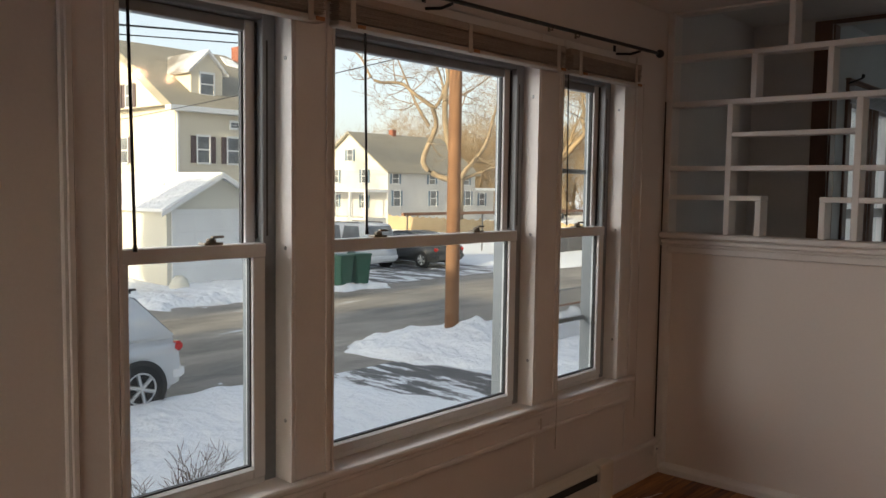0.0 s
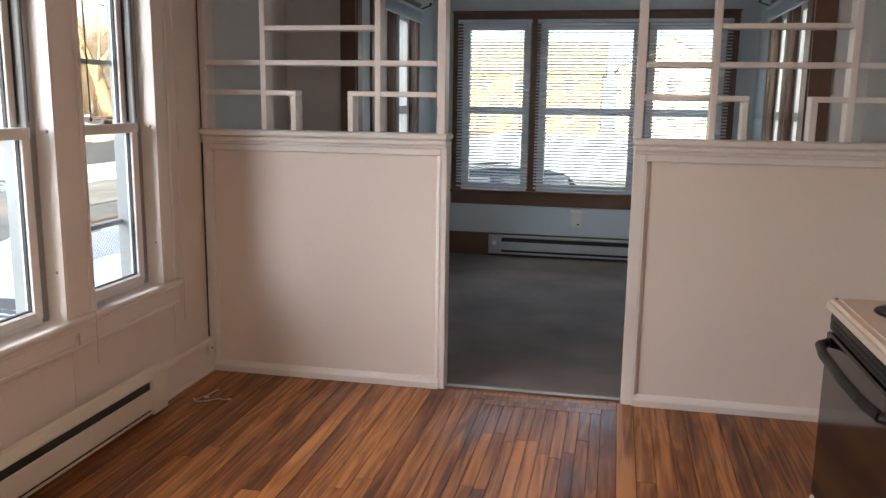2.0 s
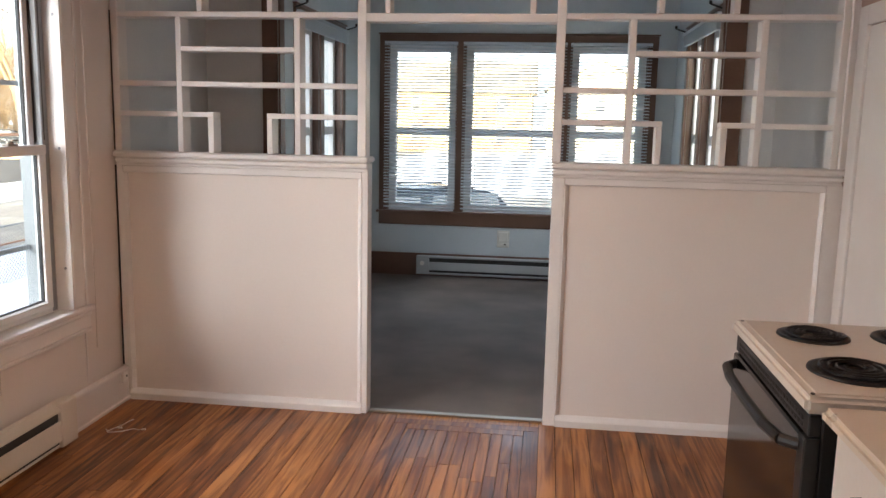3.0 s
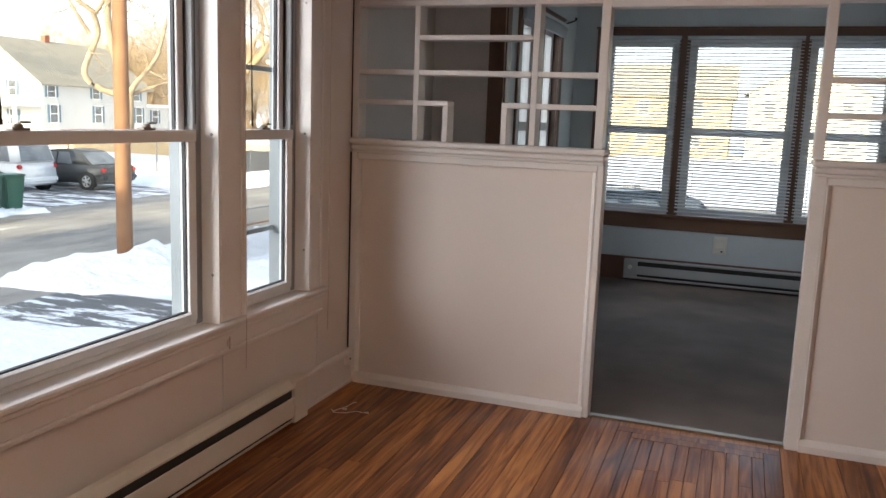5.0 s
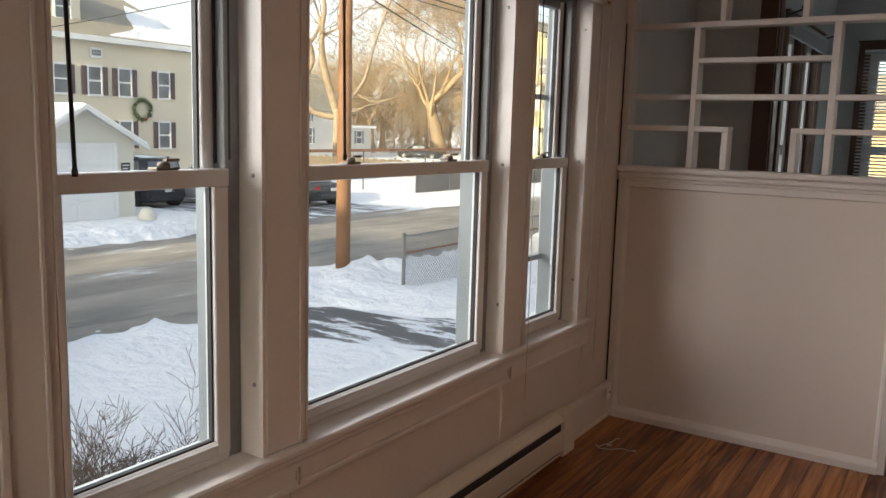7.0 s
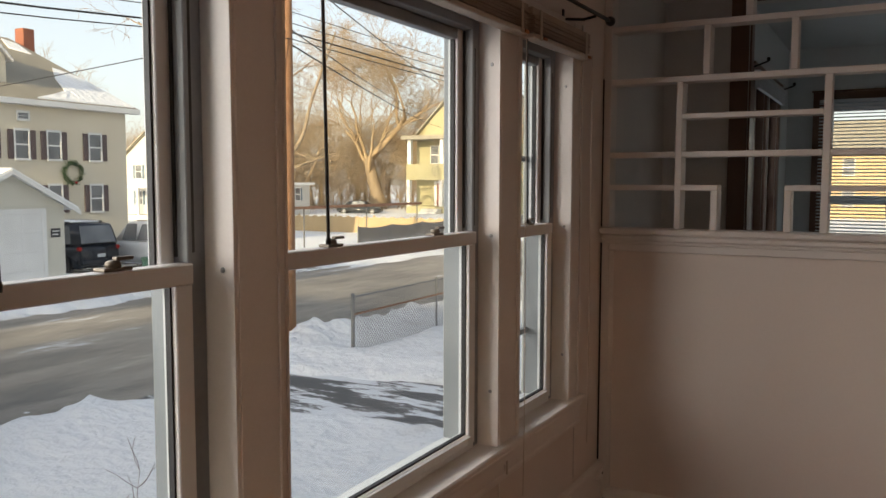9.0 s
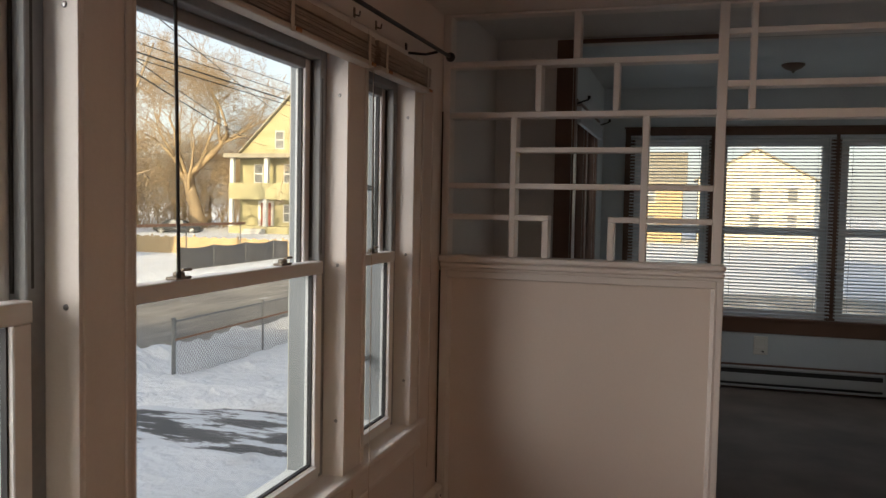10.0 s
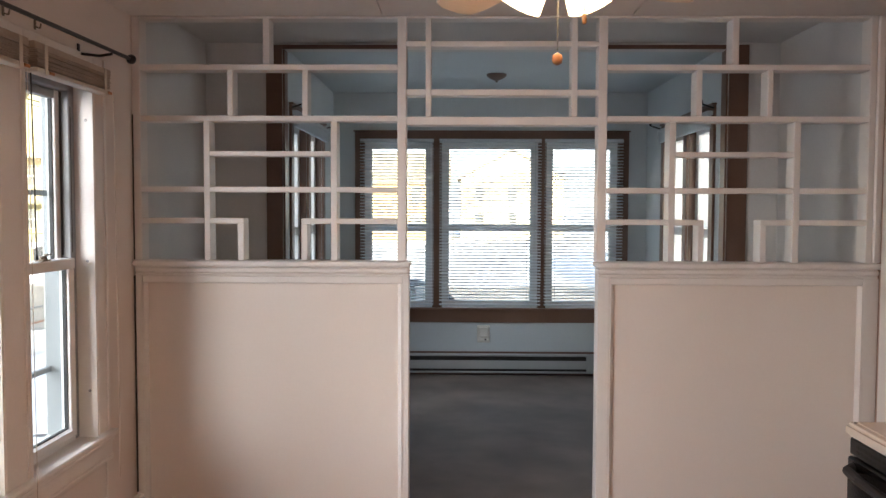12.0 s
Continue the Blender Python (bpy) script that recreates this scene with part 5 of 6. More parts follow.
for a, b in ((0.14, 0.26), (2.90, 3.02)):
    part("door_casing", boxes((0.02, 0.07, a, b, 0.0, 2.42)), M_WHITE_EXT, ga)
part("door_casing", boxes((0.02, 0.07, 0.26, 2.90, 2.30, 2.42)), M_WHITE_EXT, ga)
part("house_sign", boxes((0.02, 0.04, 3.18, 3.50, 1.52, 1.80)), M_CAR_DARK, ga, "small dark sign plate")
part("sign_bars", boxes((0.041, 0.046, 3.22, 3.46, 1.70, 1.73), (0.041, 0.046, 3.22, 3.42, 1.60, 1.63)), M_WHITE_EXT, ga)
for y in (-0.1, 3.45):
    bm = bmx()
    lathe(bm, ((0.24, 0.0), (0.30, 0.12), (0.24, 0.3), (0.10, 0.42)), (0.9, y, 0.0), "z", 12)
    for vv in bm.verts:
        vv.co += 0.08 * Vector((noise.noise(vv.co * 5), noise.noise(vv.co * 5 + Vector((9, 0, 0))), 0.5 * noise.noise(vv.co * 4)))
    ob = solid("boulder", "pale round boulder at the garage corner in the snow", "boulder", bm, M_CREAM2, group="boulders", at=(-21.3, 8.9, GZ))

# grey-white house
h2s = thing("grey_house", "pale grey house with blue shutters and a low addition", "house", (-50.0, 46.3, GZ))
part("wall", siding(-10, 0, 0, 12.0, 0, 4.65), M_GREYSIDE, h2s)
part("gable", gable_bm(-10, 0, 0.0, 12.0, 4.65, 8.1, "y"), M_CREAM2, h2s)
for bm in roof_slabs(-10, 0, 0, 12, 4.65, 8.1, "y", 0.4, 0.14):
    part("roof", bm, M_ROOF, h2s, "grey-brown shingle roof")
part("chimney", boxes((-5.3, -4.8, 5.2, 5.7, 7.6, 8.75)), M_BRICK, h2s)
part("addition", siding(-8, -0.5, 12.03, 15.6, 0, 3.0), M_GREYSIDE, h2s)
part("addition_roof", boxes((-8.3, -0.1, 12.03, 16.0, 3.0, 3.25)), M_SNOW, h2s)
for y in (1.1, 5.9, 10.9):
    far_window(h2s, 0.02, y, 1.55, 0.75, 1.35, "x", M_SHUTTER_B)
for y in (0.9, 5.7, 10.6):
    far_window(h2s, 0.02, y, 3.55, 0.75, 0.85, "x", M_SHUTTER_B)
far_window(h2s, -0.48, 13.7, 1.5, 0.75, 1.2, "x", M_SHUTTER_B)
for x in (-3.0, -7.0):
    for z in (1.3, 3.6):
        far_window(h2s, x, -0.02, z, 0.75, 1.15, "y", M_SHUTTER_B, -1)
far_window(h2s, -5.0, -0.02, 5.6, 0.7, 1.0, "y", M_SHUTTER_B, -1)
pc = part("porch", boxes((-6.8, -0.2, -2.4, -0.02, 0.0, 0.5)), M_GREYSIDE, h2s)
part("porch_roof", boxes((-7.0, 0.0, -2.6, -0.02, 2.75, 3.0)), M_WHITE_EXT, pc)
for x in (-6.6, -4.5, -2.4, -0.4):
    part("porch_post", boxes((x - 0.09, x + 0.09, -2.4, -2.22, 0.5, 2.75)), M_WHITE_EXT, pc)

# yellow house with a two-storey porch
yh = thing("yellow_house", "yellow three-storey house with a two-storey white-posted porch", "house", (-44.0, 70.0, GZ))
part("wall", siding(0.0, 12.0, 2.2, 14.0, 0, 8.2, 0.2), M_YELLOW, yh)
part("gable", gable_bm(0.0, 12.0, 2.2, 14.0, 8.2, 14.2, "y"), M_YELLOW, yh)
for bm in roof_slabs(0, 12, 2.2, 14, 8.2, 14.2, "y", 0.5, 0.18):
    part("roof", bm, M_ROOF, yh, "dark shingle roof")
far_window(yh, 4.6, 2.18, 8.85, 0.9, 1.7, "y", None, -1)
far_window(yh, 7.4, 2.18, 8.85, 0.9, 1.7, "y", None, -1)
part("porch_floor", boxes((0, 12, 0, 2.18, 0.0, 0.8)), M_YELLOW, yh)
part("parapet", boxes((0, 12, 0, 0.2, 3.55, 5.2)), M_YELLOW, yh, "solid yellow balcony front")
part("balcony_floor", boxes((0, 12, 0.21, 2.18, 3.55, 3.75)), M_WHITE_EXT, yh)
part("porch_roof", boxes((-0.4, 12.4, -0.4, 2.18, 7.75, 8.15)), M_ROOF, yh)
for x in (0.2, 4.1, 8.0, 11.8):
    part("porch_post", boxes((x - 0.2, x + 0.2, 0.02, 0.42, 0.8, 3.55)), M_WHITE_EXT, yh)
    part("porch_post", boxes((x - 0.2, x + 0.2, 0.21, 0.61, 5.2, 7.75)), M_WHITE_EXT, yh)
dd = part("front_door", boxes((2.5, 3.7, 2.10, 2.18, 0.8, 3.2)), M_DOOR_RED, yh, "red-brown front door")
part("door_casing", boxes((2.2, 2.5, 2.08, 2.18, 0.8, 3.4), (3.7, 4.0, 2.08, 2.18, 0.8, 3.4), (2.5, 3.7, 2.08, 2.18, 3.2, 3.4)), M_WHITE_EXT, dd)
for x in (5.6, 7.0):
    far_window(yh, x, 2.18, 1.3, 0.9, 1.7, "y", None, -1)
for x in (2.2, 5.6, 7.0):
    far_window(yh, x, 2.18, 5.3, 0.9, 1.8, "y", None, -1)
part("steps", boxes((2.2, 4.2, -1.2, -0.01, 0.0, 0.3), (2.2, 4.2, -0.8, -0.01, 0.3, 0.55)), M_GREYSIDE, yh)

# two added unseen blocks that shade the street, with a sunlit gap between
for x0, x1, y0, y1, zt in ((-11.1, 8.0, -44.0, -34.0, 11.8), (-20.0, -13.8, -44.0, -34.0, 14.2)):
    nb = thing("neighbour_house", "added unseen block that shades the street", "house", (x0, y0, GZ))
    part("wall", boxes((0, x1 - x0, 0, y1 - y0, 0, zt)), M_CREAM2, nb)
    part("roof", boxes((-0.3, x1 - x0 + 0.3, -0.3, y1 - y0 + 0.3, zt, zt + 1.0)), M_ROOF, nb)

# ---- bare trees ----
TWIG = [0.011]     # thinnest twig radius
KIDS = [4]         # side shoots on a limb


def grow(V, F, p, d, length, r, depth, rng, spread, sides, crook=0.16):
    """Adds a crooked tapered limb and its children to V and F."""
    segs = 5 if depth > 2 else 3
    cuts = []
    prev = None
    pos, way = Vector(p), Vector(d).normalized()
    for s in range(segs + 1):
        k = s / segs
        rad = max(r * (1 - 0.55 * k), TWIG[0])
        u = way.orthogonal().normalized()
        w = way.cross(u)
        base = len(V)
        for i in range(sides):
            a = 2 * math.pi * i / sides
            V.append(tuple(pos + rad * (math.cos(a) * u + math.sin(a) * w)))
        if prev is not None:
            for i in range(sides):
                j = (i + 1) % sides
                F.append((prev + i, prev + j, base + j, base + i))
        prev = base
        cuts.append((pos.copy(), way.copy(), rad))
        way = (way + Vector((rng.gauss(0, crook), rng.gauss(0, crook), rng.gauss(0.03, 0.12)))).normalized()
        pos = pos + way * (length / segs)
    if depth == 0:
        return
    kids = KIDS[0] if depth > 1 else KIDS[0] + 1
    for c in range(kids):
        k = rng.uniform(0.3, 1.0) if c else 1.0
        q, qd, qr = cuts[min(segs, int(k * segs + 0.5))]
        side = Vector((rng.gauss(0, 1), rng.gauss(0, 1), rng.gauss(0.15, 0.6))).normalized()
        nd = (qd * (1.0 - spread * rng.uniform(0.5, 1)) + side * spread * 1.1).normalized()
        grow(V, F, q, nd, length * rng.uniform(0.55, 0.78), qr * rng.uniform(0.5, 0.72), depth - 1, rng, spread, 4 if depth > 2 else 3, crook)


def mesh_of(name, V, F, mat):
    me = bpy.data.meshes.new(name)
    me.from_pydata(V, [], F)
    me.materials.append(mat)
    me.polygons.foreach_set("use_smooth", [True] * len(F))
    return me


def bare_tree(at, height, r, seed, lean=(0, 0), label="tall bare deciduous tree with spreading limbs", fork=0.32, limbs=4, depth=4, reach=0.75):
    rng = random.Random(seed)
    t = thing("tree", label, "tree", (at[0], at[1], GZ), group="bare trees")
    V, F = [], []
    top = Vector((lean[0], lean[1], height * fork))
    prev, base_r = None, r
    sides = 10
    for s in range(7):
        k = s / 6
        c = top * k + Vector((0.06 * math.sin(5 * k) * height * 0.1, 0.05 * math.cos(4 * k) * height * 0.1, -0.3 if s == 0 else 0))
        rad = r * (1.35 - 0.6 * k) if k < 0.2 else r * (1.1 - 0.35 * k)
        b = len(V)
        for i in range(sides):
            a = 2 * math.pi * i / sides
            V.append((c.x + rad * math.cos(a) * (1 + 0.08 * math.sin(3 * a + k)), c.y + rad * math.sin(a), c.z))
        if prev is not None:
            for i in range(sides):
                j = (i + 1) % sides
                F.append((prev + i, prev + j, b + j, b + i))
        prev, end = b, c
    trunk = new("trunk", mesh_of("trunk", V, F, M_BARK))
    trunk.parent = t
    V, F = [], []
    for i in range(limbs):
        a = 2 * math.pi * (i + rng.uniform(-0.25, 0.25)) / limbs
        d = Vector((math.cos(a) * reach, math.sin(a) * reach, 1.0 if i else 2.2))
        grow(V, F, end - Vector((0, 0, rng.uniform(0, 0.12) * height)), d, height * (0.30 if i else 0.36), r * (0.30 if i else 0.58), depth, rng, 0.52, 6, 0.22)
    crown = new("crown", mesh_of("crown", V, F, M_TWIG))
    crown.parent = t
    crown["label"] = "bare sunlit twigs"
    return t


def limb(V, F, line, r0, r1, across, rng, twigs, length):
    """A thick bent limb through a few bends (offset, height), with twigs along its outer part."""
    pts = [Vector((across[0] * a, across[1] * a, z)) for a, z in line]
    for k in range(1, len(pts)):
        pts[k] += Vector((rng.gauss(0, 0.35), rng.gauss(0, 0.35), 0))
    path = []
    for k in range(len(pts) - 1):
        p0, p1, p2, p3 = pts[max(k - 1, 0)], pts[k], pts[k + 1], pts[min(k + 2, len(pts) - 1)]
        for j in range(5):
            t = j / 5
            path.append(0.5 * ((2 * p1) + (p2 - p0) * t + (2 * p0 - 5 * p1 + 4 * p2 - p3) * t * t + (3 * p1 - p0 - 3 * p2 + p3) * t ** 3))
    path.append(pts[-1])
    prev, n = None, len(path) - 1
    for k, c in enumerate(path):
        d = (path[min(k + 1, n)] - path[max(k - 1, 0)]).normalized()
        u = d.orthogonal().normalized()
        w = d.cross(u)
        rad = r0 + (r1 - r0) * k / n
        b = len(V)
        for i in range(7):
            a = 2 * math.pi * i / 7
            V.append(tuple(c + rad * (1 + 0.12 * noise.noise((k * 0.7, i * 1.3, r0 * 40))) * (math.cos(a) * u + math.sin(a) * w)))
        if prev is not None:
            for i in range(7):
                j = (i + 1) % 7
                F.append((prev + i, prev + j, b + j, b + i))
        prev = b
    for i in range(twigs):
        k = int(n * rng.uniform(0.35, 1.0))
        side = Vector((rng.gauss(0, 1), rng.gauss(0, 1), rng.gauss(0.2, 0.7))).normalized()
        grow(V, F, path[k], side, length * rng.uniform(0.6, 1.2), 0.055, 3, rng, 0.55, 4, 0.34)


def street_tree(at, across):
    """Old tree with a short trunk and heavy arching limbs."""
    rng = random.Random(21)
    t = thing("tree", "large bare street tree with heavy arching limbs", "tree", (at[0], at[1], GZ), group="bare trees")
    bm = bmx()
    tube(bm, (0, 0, -0.3), (0, 0, 0.7), 0.46, 0.33, 12)
    tube(bm, (0, 0, 0.7), (0.05, 0, 4.3), 0.33, 0.30, 12)
    for f in bm.faces:
        f.smooth = True
    part("trunk", bm, M_BARK, t)
    lines = (
        (((0.1, 3.8), (-1.9, 4.0), (-2.3, 5.1), (-2.3, 7.7), (-1.9, 9.0)), 0.24, 0.16, 2),
        (((-1.9, 9.0), (-3.2, 10.0), (-4.1, 10.8), (-5.9, 10.9), (-7.4, 12.6), (-9.0, 14.0)), 0.17, 0.06, 9),
        (((-2.3, 7.7), (-3.2, 9.0), (-3.5, 10.2), (-4.5, 12.5)), 0.15, 0.05, 6),
        (((-1.9, 9.0), (-1.4, 10.6), (-2.2, 14.0)), 0.15, 0.05, 6),
        (((0.0, 4.0), (-1.0, 7.4), (-1.4, 9.8), (-1.8, 12.0), (-2.6, 15.5)), 0.30, 0.10, 7),
        (((0.1, 3.8), (0.8, 4.5), (1.3, 6.4), (2.7, 9.3), (4.5, 14.0)), 0.21, 0.07, 7),
        (((-1.2, 8.6), (-0.4, 9.5), (0.8, 10.4), (3.0, 12.0)), 0.13, 0.04, 6),
        (((0.1, 3.8), (2.0, 4.6), (4.2, 5.4)), 0.15, 0.04, 4))
    for line, r0, r1, twigs in lines:
        V, F = [], []
        limb(V, F, line, r0, r1, across, rng, twigs, 2.6)
        ob = new("limb", mesh_of("limb", V, F, M_BARK))
        ob.parent = t
    return t


KIDS[0] = 3
street_tree((-37.5, 41.5), (0.742, 0.670))
KIDS[0] = 4
TWIG[0] = 0.013
bare_tree((-54.0, 79.5), 27, 0.80, 22, (-1.0, 0), "very tall bare tree with a broad twiggy crown", 0.24, 7, 5, 0.55)
TWIG[0] = 0.011
bare_tree((-66.0, 84.0), 16, 0.34, 23)
bare_tree((-47.0, 92.0), 14, 0.30, 24)
bare_tree((-72.0, 72.0), 14, 0.32, 25)
bare_tree((-64.0, 62.0), 12, 0.26, 26)
bare_tree((-52.0, 34.0), 12, 0.24, 27)
bare_tree((-70.0, 50.0), 13, 0.28, 28)
bare_tree((-30.0, 62.0), 12, 0.24, 29, (0.5, 0))
bare_tree((-60.0, 74.0), 13, 0.36, 32)
bare_tree((-64.0, 76.0), 14, 0.36, 33)
bare_tree((-50.0, 84.0), 14, 0.40, 34)
bare_tree((-47.5, 80.0), 11, 0.30, 35)
bare_tree((-57.0, 92.0), 16, 0.42, 36)
for k, (tx, ty, th) in enumerate(((-62.0, 68.0, 12), (-68.0, 80.0, 16), (-49.0, 88.0, 15), (-60.0, 88.0, 17))):
    bare_tree((tx, ty), th, 0.28, 80 + k, fork=0.2, limbs=5)
proto = bare_tree((-80.0, 96.0), 13, 0.26, 30, depth=4)
rng = random.Random(31)
for i in range(16):
    k = i / 15
    x, y = -100 + 75 * k + rng.uniform(-4, 4), 80 + 34 * k + rng.uniform(-6, 8)
    copy_thing(proto, pose(x, y, GZ, 0, 0, rng.uniform(0, 360)))
# undergrowth
rng = random.Random(41)
V, F = [], []
for i in range(900):
    k = rng.random()
    x, y = -92 + 62 * k + rng.gauss(0, 3), 72 + 24 * k + rng.gauss(0, 5)
    h = rng.uniform(1.5, 6.0)
    grow(V, F, (x, y, GZ - 0.1), (rng.gauss(0, 0.25), rng.gauss(0, 0.25), 1), h, 0.05, 2, rng, 0.4, 3)
ob = new("brush", mesh_of("brush", V, F, M_TWIG))
tagged(ob, "tangled bare brush along the far yards", "brush", kind="stuff")

# shrub under the window
TWIG[0] = 0.0021
sh = thing("shrub", "leafless grey-brown shrub in the snow beside the house", "shrub", (-2.2, -2.6, GZ))
rng = random.Random(51)
KIDS[0] = 5
for k in range(20):
    V, F = [], []
    a = rng.uniform(-0.9, 2.9)
    p, d = Vector((rng.gauss(0, 0.07), rng.gauss(0, 0.07), -0.05)), Vector((0.45 * math.cos(a), 0.6 * math.sin(a), 0.95)).normalized()
    out = Vector((0.55 * math.cos(a), 0.85 * math.sin(a), -0.20))
    prev, n, r0 = None, 9, rng.uniform(0.008, 0.012)
    reach = rng.uniform(1.4, 2.0)
    for j in range(n + 1):
        u = d.orthogonal().normalized()
        w = d.cross(u)
        rad = r0 * (1 - 0.75 * j / n)
        b = len(V)
        for i in range(5):
            t = 2 * math.pi * i / 5
            V.append(tuple(p + rad * (math.cos(t) * u + math.sin(t) * w)))
        if prev is not None:
            for i in range(5):
                q = (i + 1) % 5
                F.append((prev + i, prev + q, b + q, b + i))
        prev = b
        if j > 2:
            for i in range(2):
                side = (d * 0.7 + Vector((rng.gauss(0, 0.5), rng.gauss(0, 0.5), rng.gauss(0.15, 0.4)))).normalized()
                grow(V, F, p, side, rng.uniform(0.22, 0.46), rad * 0.6, 2, rng, 0.5, 3, 0.2)
        d = (d + out * 0.17 + Vector((rng.gauss(0, 0.07), rng.gauss(0, 0.07), rng.gauss(0, 0.05)))).normalized()
        p = p + d * reach / n
    st = new("stem", mesh_of("stem", V, F, M_SHRUB))
    st.parent = sh
KIDS[0] = 4

# utility pole and cables
up = thing("utility_pole", "round brown wooden utility pole standing in ploughed snow", "utility pole", (-9.34, 8.80, GZ))
bm = bmx()
tube(bm, (0, 0, -0.3), (0.12, -0.10, 11.5), 0.155, 0.115, 16)
for f in bm.faces:
    f.smooth = True
part("pole", bm, M_POLE, up)
part("crossarm", boxes((-0.06, 0.06, -1.2, 1.2, 10.3, 10.45), bevel=0.01), M_POLE, up)
for y in (-1.1, -0.5, 0.5, 1.1):
    bm = bmx()
    lathe(bm, ((0.03, 0.0), (0.05, 0.05), (0.03, 0.12)), (0, y, 10.45), "z", 10)
    part("insulator", bm, M_PLASTIC, up)
part("transformer", boxes((-0.35, -0.14, -0.2, 0.2, 8.3, 9.2), bevel=0.05), M_GALV, up)


def cable(name, p, q, sag, r, label):
    bm = bmx()
    n = 16
    prev = None
    for i in range(n + 1):
        k = i / n
        c = Vector(p).lerp(Vector(q), k) - Vector((0, 0, sag * 4 * k * (1 - k)))
        if prev is not None:
            tube(bm, prev, c, r, r, 5, False)
        prev = c
    solid(name, label, "cable", bm, M_WIRE, group="overhead cables")


PX, PY = -9.25, 8.75
for z, dx, sag, r in ((8.6, 0.0, 0.5, 0.016), (8.2, 0.05, 0.6, 0.016), (4.95, -0.05, 0.9, 0.008), (4.75, -0.10, 1.1, 0.009), (4.52, 0.05, 1.2, 0.016), (4.38, 0.10, 1.2, 0.010)):
    cable("overhead_cable", (PX + dx, PY, z), (PX + dx - 0.6, PY + 46, z + 0.4), 0.3 * sag, r, "black overhead cable strung along the street")
    cable("overhead_cable", (PX + dx, PY, z), (PX + dx + 0.6, PY - 42, z), sag, r, "black overhead cable strung along the street")
cable("overhead_cable", (PX, PY, 4.6), (-28.0, 9.0, 3.6), 0.1, 0.012, "service cable running to the cream house")
for z, q, r in ((4.33, (-39.8, 70.0, 7.3), 0.018), (5.80, (-37.5, 70.0, 10.2), 0.016), (4.62, (-42.2, 70.0, 9.0), 0.014)):
    cable("overhead_cable", (PX, PY, z), q, 0.25, r, "service cable running to the yellow house")
cable("overhead_cable", (PX, PY, 6.9), (2.5, 5.0, 3.4), 0.3, 0.012, "service cable running to the house")

# chain-link fence
cf = thing("chain_link_fence", "galvanised chain-link fence along the snowy yard", "fence", (-7.45, 8.35, GZ))
FL, FH = 22.0, 1.10
for y in np.arange(0, FL + 0.1, 3.15):
    bm = bmx()
    r = 0.036 if y == 0 else 0.022
    tube(bm, (0, y, -0.1), (0, y, FH + 0.03), r, r, 10)
    lathe(bm, ((r * 1.25, 0.0), (r * 1.15, 0.03), (r * 0.4, 0.05)), (0, y, FH + 0.03), "z", 10)
    part("post", bm, M_GALV, cf)
bm = bmx()
tube(bm, (0, 0, FH), (0, FL, FH), 0.017, 0.017, 8)
part("top_rail", bm, M_GALV, cf)
bm = bmx()
tube(bm, (0.03, 0, 0.78), (0.03, FL, 0.78), 0.019, 0.019, 8)
part("middle_rail", bm, M_RUST, cf, "rusty middle rail")
bm = bmx()
s = 0.088
n = int(FL / s)
for i in range(-int(FH / s), n):
    for k in (0, 1):
        a0, a1 = i * s, i * s + FH
        z0, z1 = (0.02, FH) if k == 0 else (FH, 0.02)
        if a0 < 0:
            t = -a0 / FH
            z0, a0 = z0 + (z1 - z0) * t, 0.0
        if a1 > FL:
            t = (FL - i * s) / FH
            z1, a1 = (0.02 if k == 0 else FH) + ((FH if k == 0 else 0.02) - (0.02 if k == 0 else FH)) * t, FL
        tube(bm, (0.004 * (k * 2 - 1), a0, z0), (0.004 * (k * 2 - 1), a1, z1), 0.0054, 0.0054, 3, False)
tagged(part("wire_mesh", bm, M_GALV, cf), kind="stuff")

# fabric-screened fence across the street, tan board fence, guard rail
sf = thing("screened_fence", "dark grey fabric-screened fence along the far kerb", "fence", (-21.0, 28.0, GZ))
for i in range(8):
    bm = bmx()
    n = 10
    ys = [i * 3.0 + 3.0 * j / n for j in range(n + 1)]
    lo = [(y, 0.02) for y in ys]
    hi = [(y, 1.14 - 0.10 * math.sin(math.pi * j / n)) for j, y in enumerate(ys)]
    for j in range(n):
        q = []
        for x in (-0.01, 0.01):
            bulge = 0.05 * math.sin(math.pi * j / n)
            b2 = 0.05 * math.sin(math.pi * (j + 1) / n)
            q.append([bm.verts.new((x + bulge, lo[j][0], lo[j][1])), bm.verts.new((x + b2, lo[j + 1][0], lo[j + 1][1])), bm.verts.new((x + b2, hi[j + 1][0], hi[j + 1][1])), bm.verts.new((x + bulge, hi[j][0], hi[j][1]))])
        bm.faces.new(q[0][::-1])
        bm.faces.new(q[1])
        bm.faces.new((q[0][3], q[0][2], q[1][2], q[1][3]))
    part("screen_panel", bm, M_GREYFENCE, sf)
    bm = bmx()
    tube(bm, (0.0, i * 3.0, 0), (0.0, i * 3.0, 1.2), 0.03, 0.03, 8)
    part("post", bm, M_GALV, sf)
tf = thing("tan_fence", "sunlit tan board fence behind the parked cars", "fence", (-42.0, 38.6, GZ))
for i in range(118):
    part("board", boxes((i * 0.18, i * 0.18 + 0.172, -0.012, 0.012, 0.03, 1.08 + 0.05 * math.sin(i * 1.7))), M_TANFENCE, tf)
for i in range(8):
    part("post", boxes((i * 2.95, i * 2.95 + 0.1, 0.013, 0.11, 0, 1.2)), M_TANFENCE, tf)
gr = thing("guard_rail", "long reddish-brown timber rail on posts across the lot", "rail", (-24.0, 22.0, GZ))
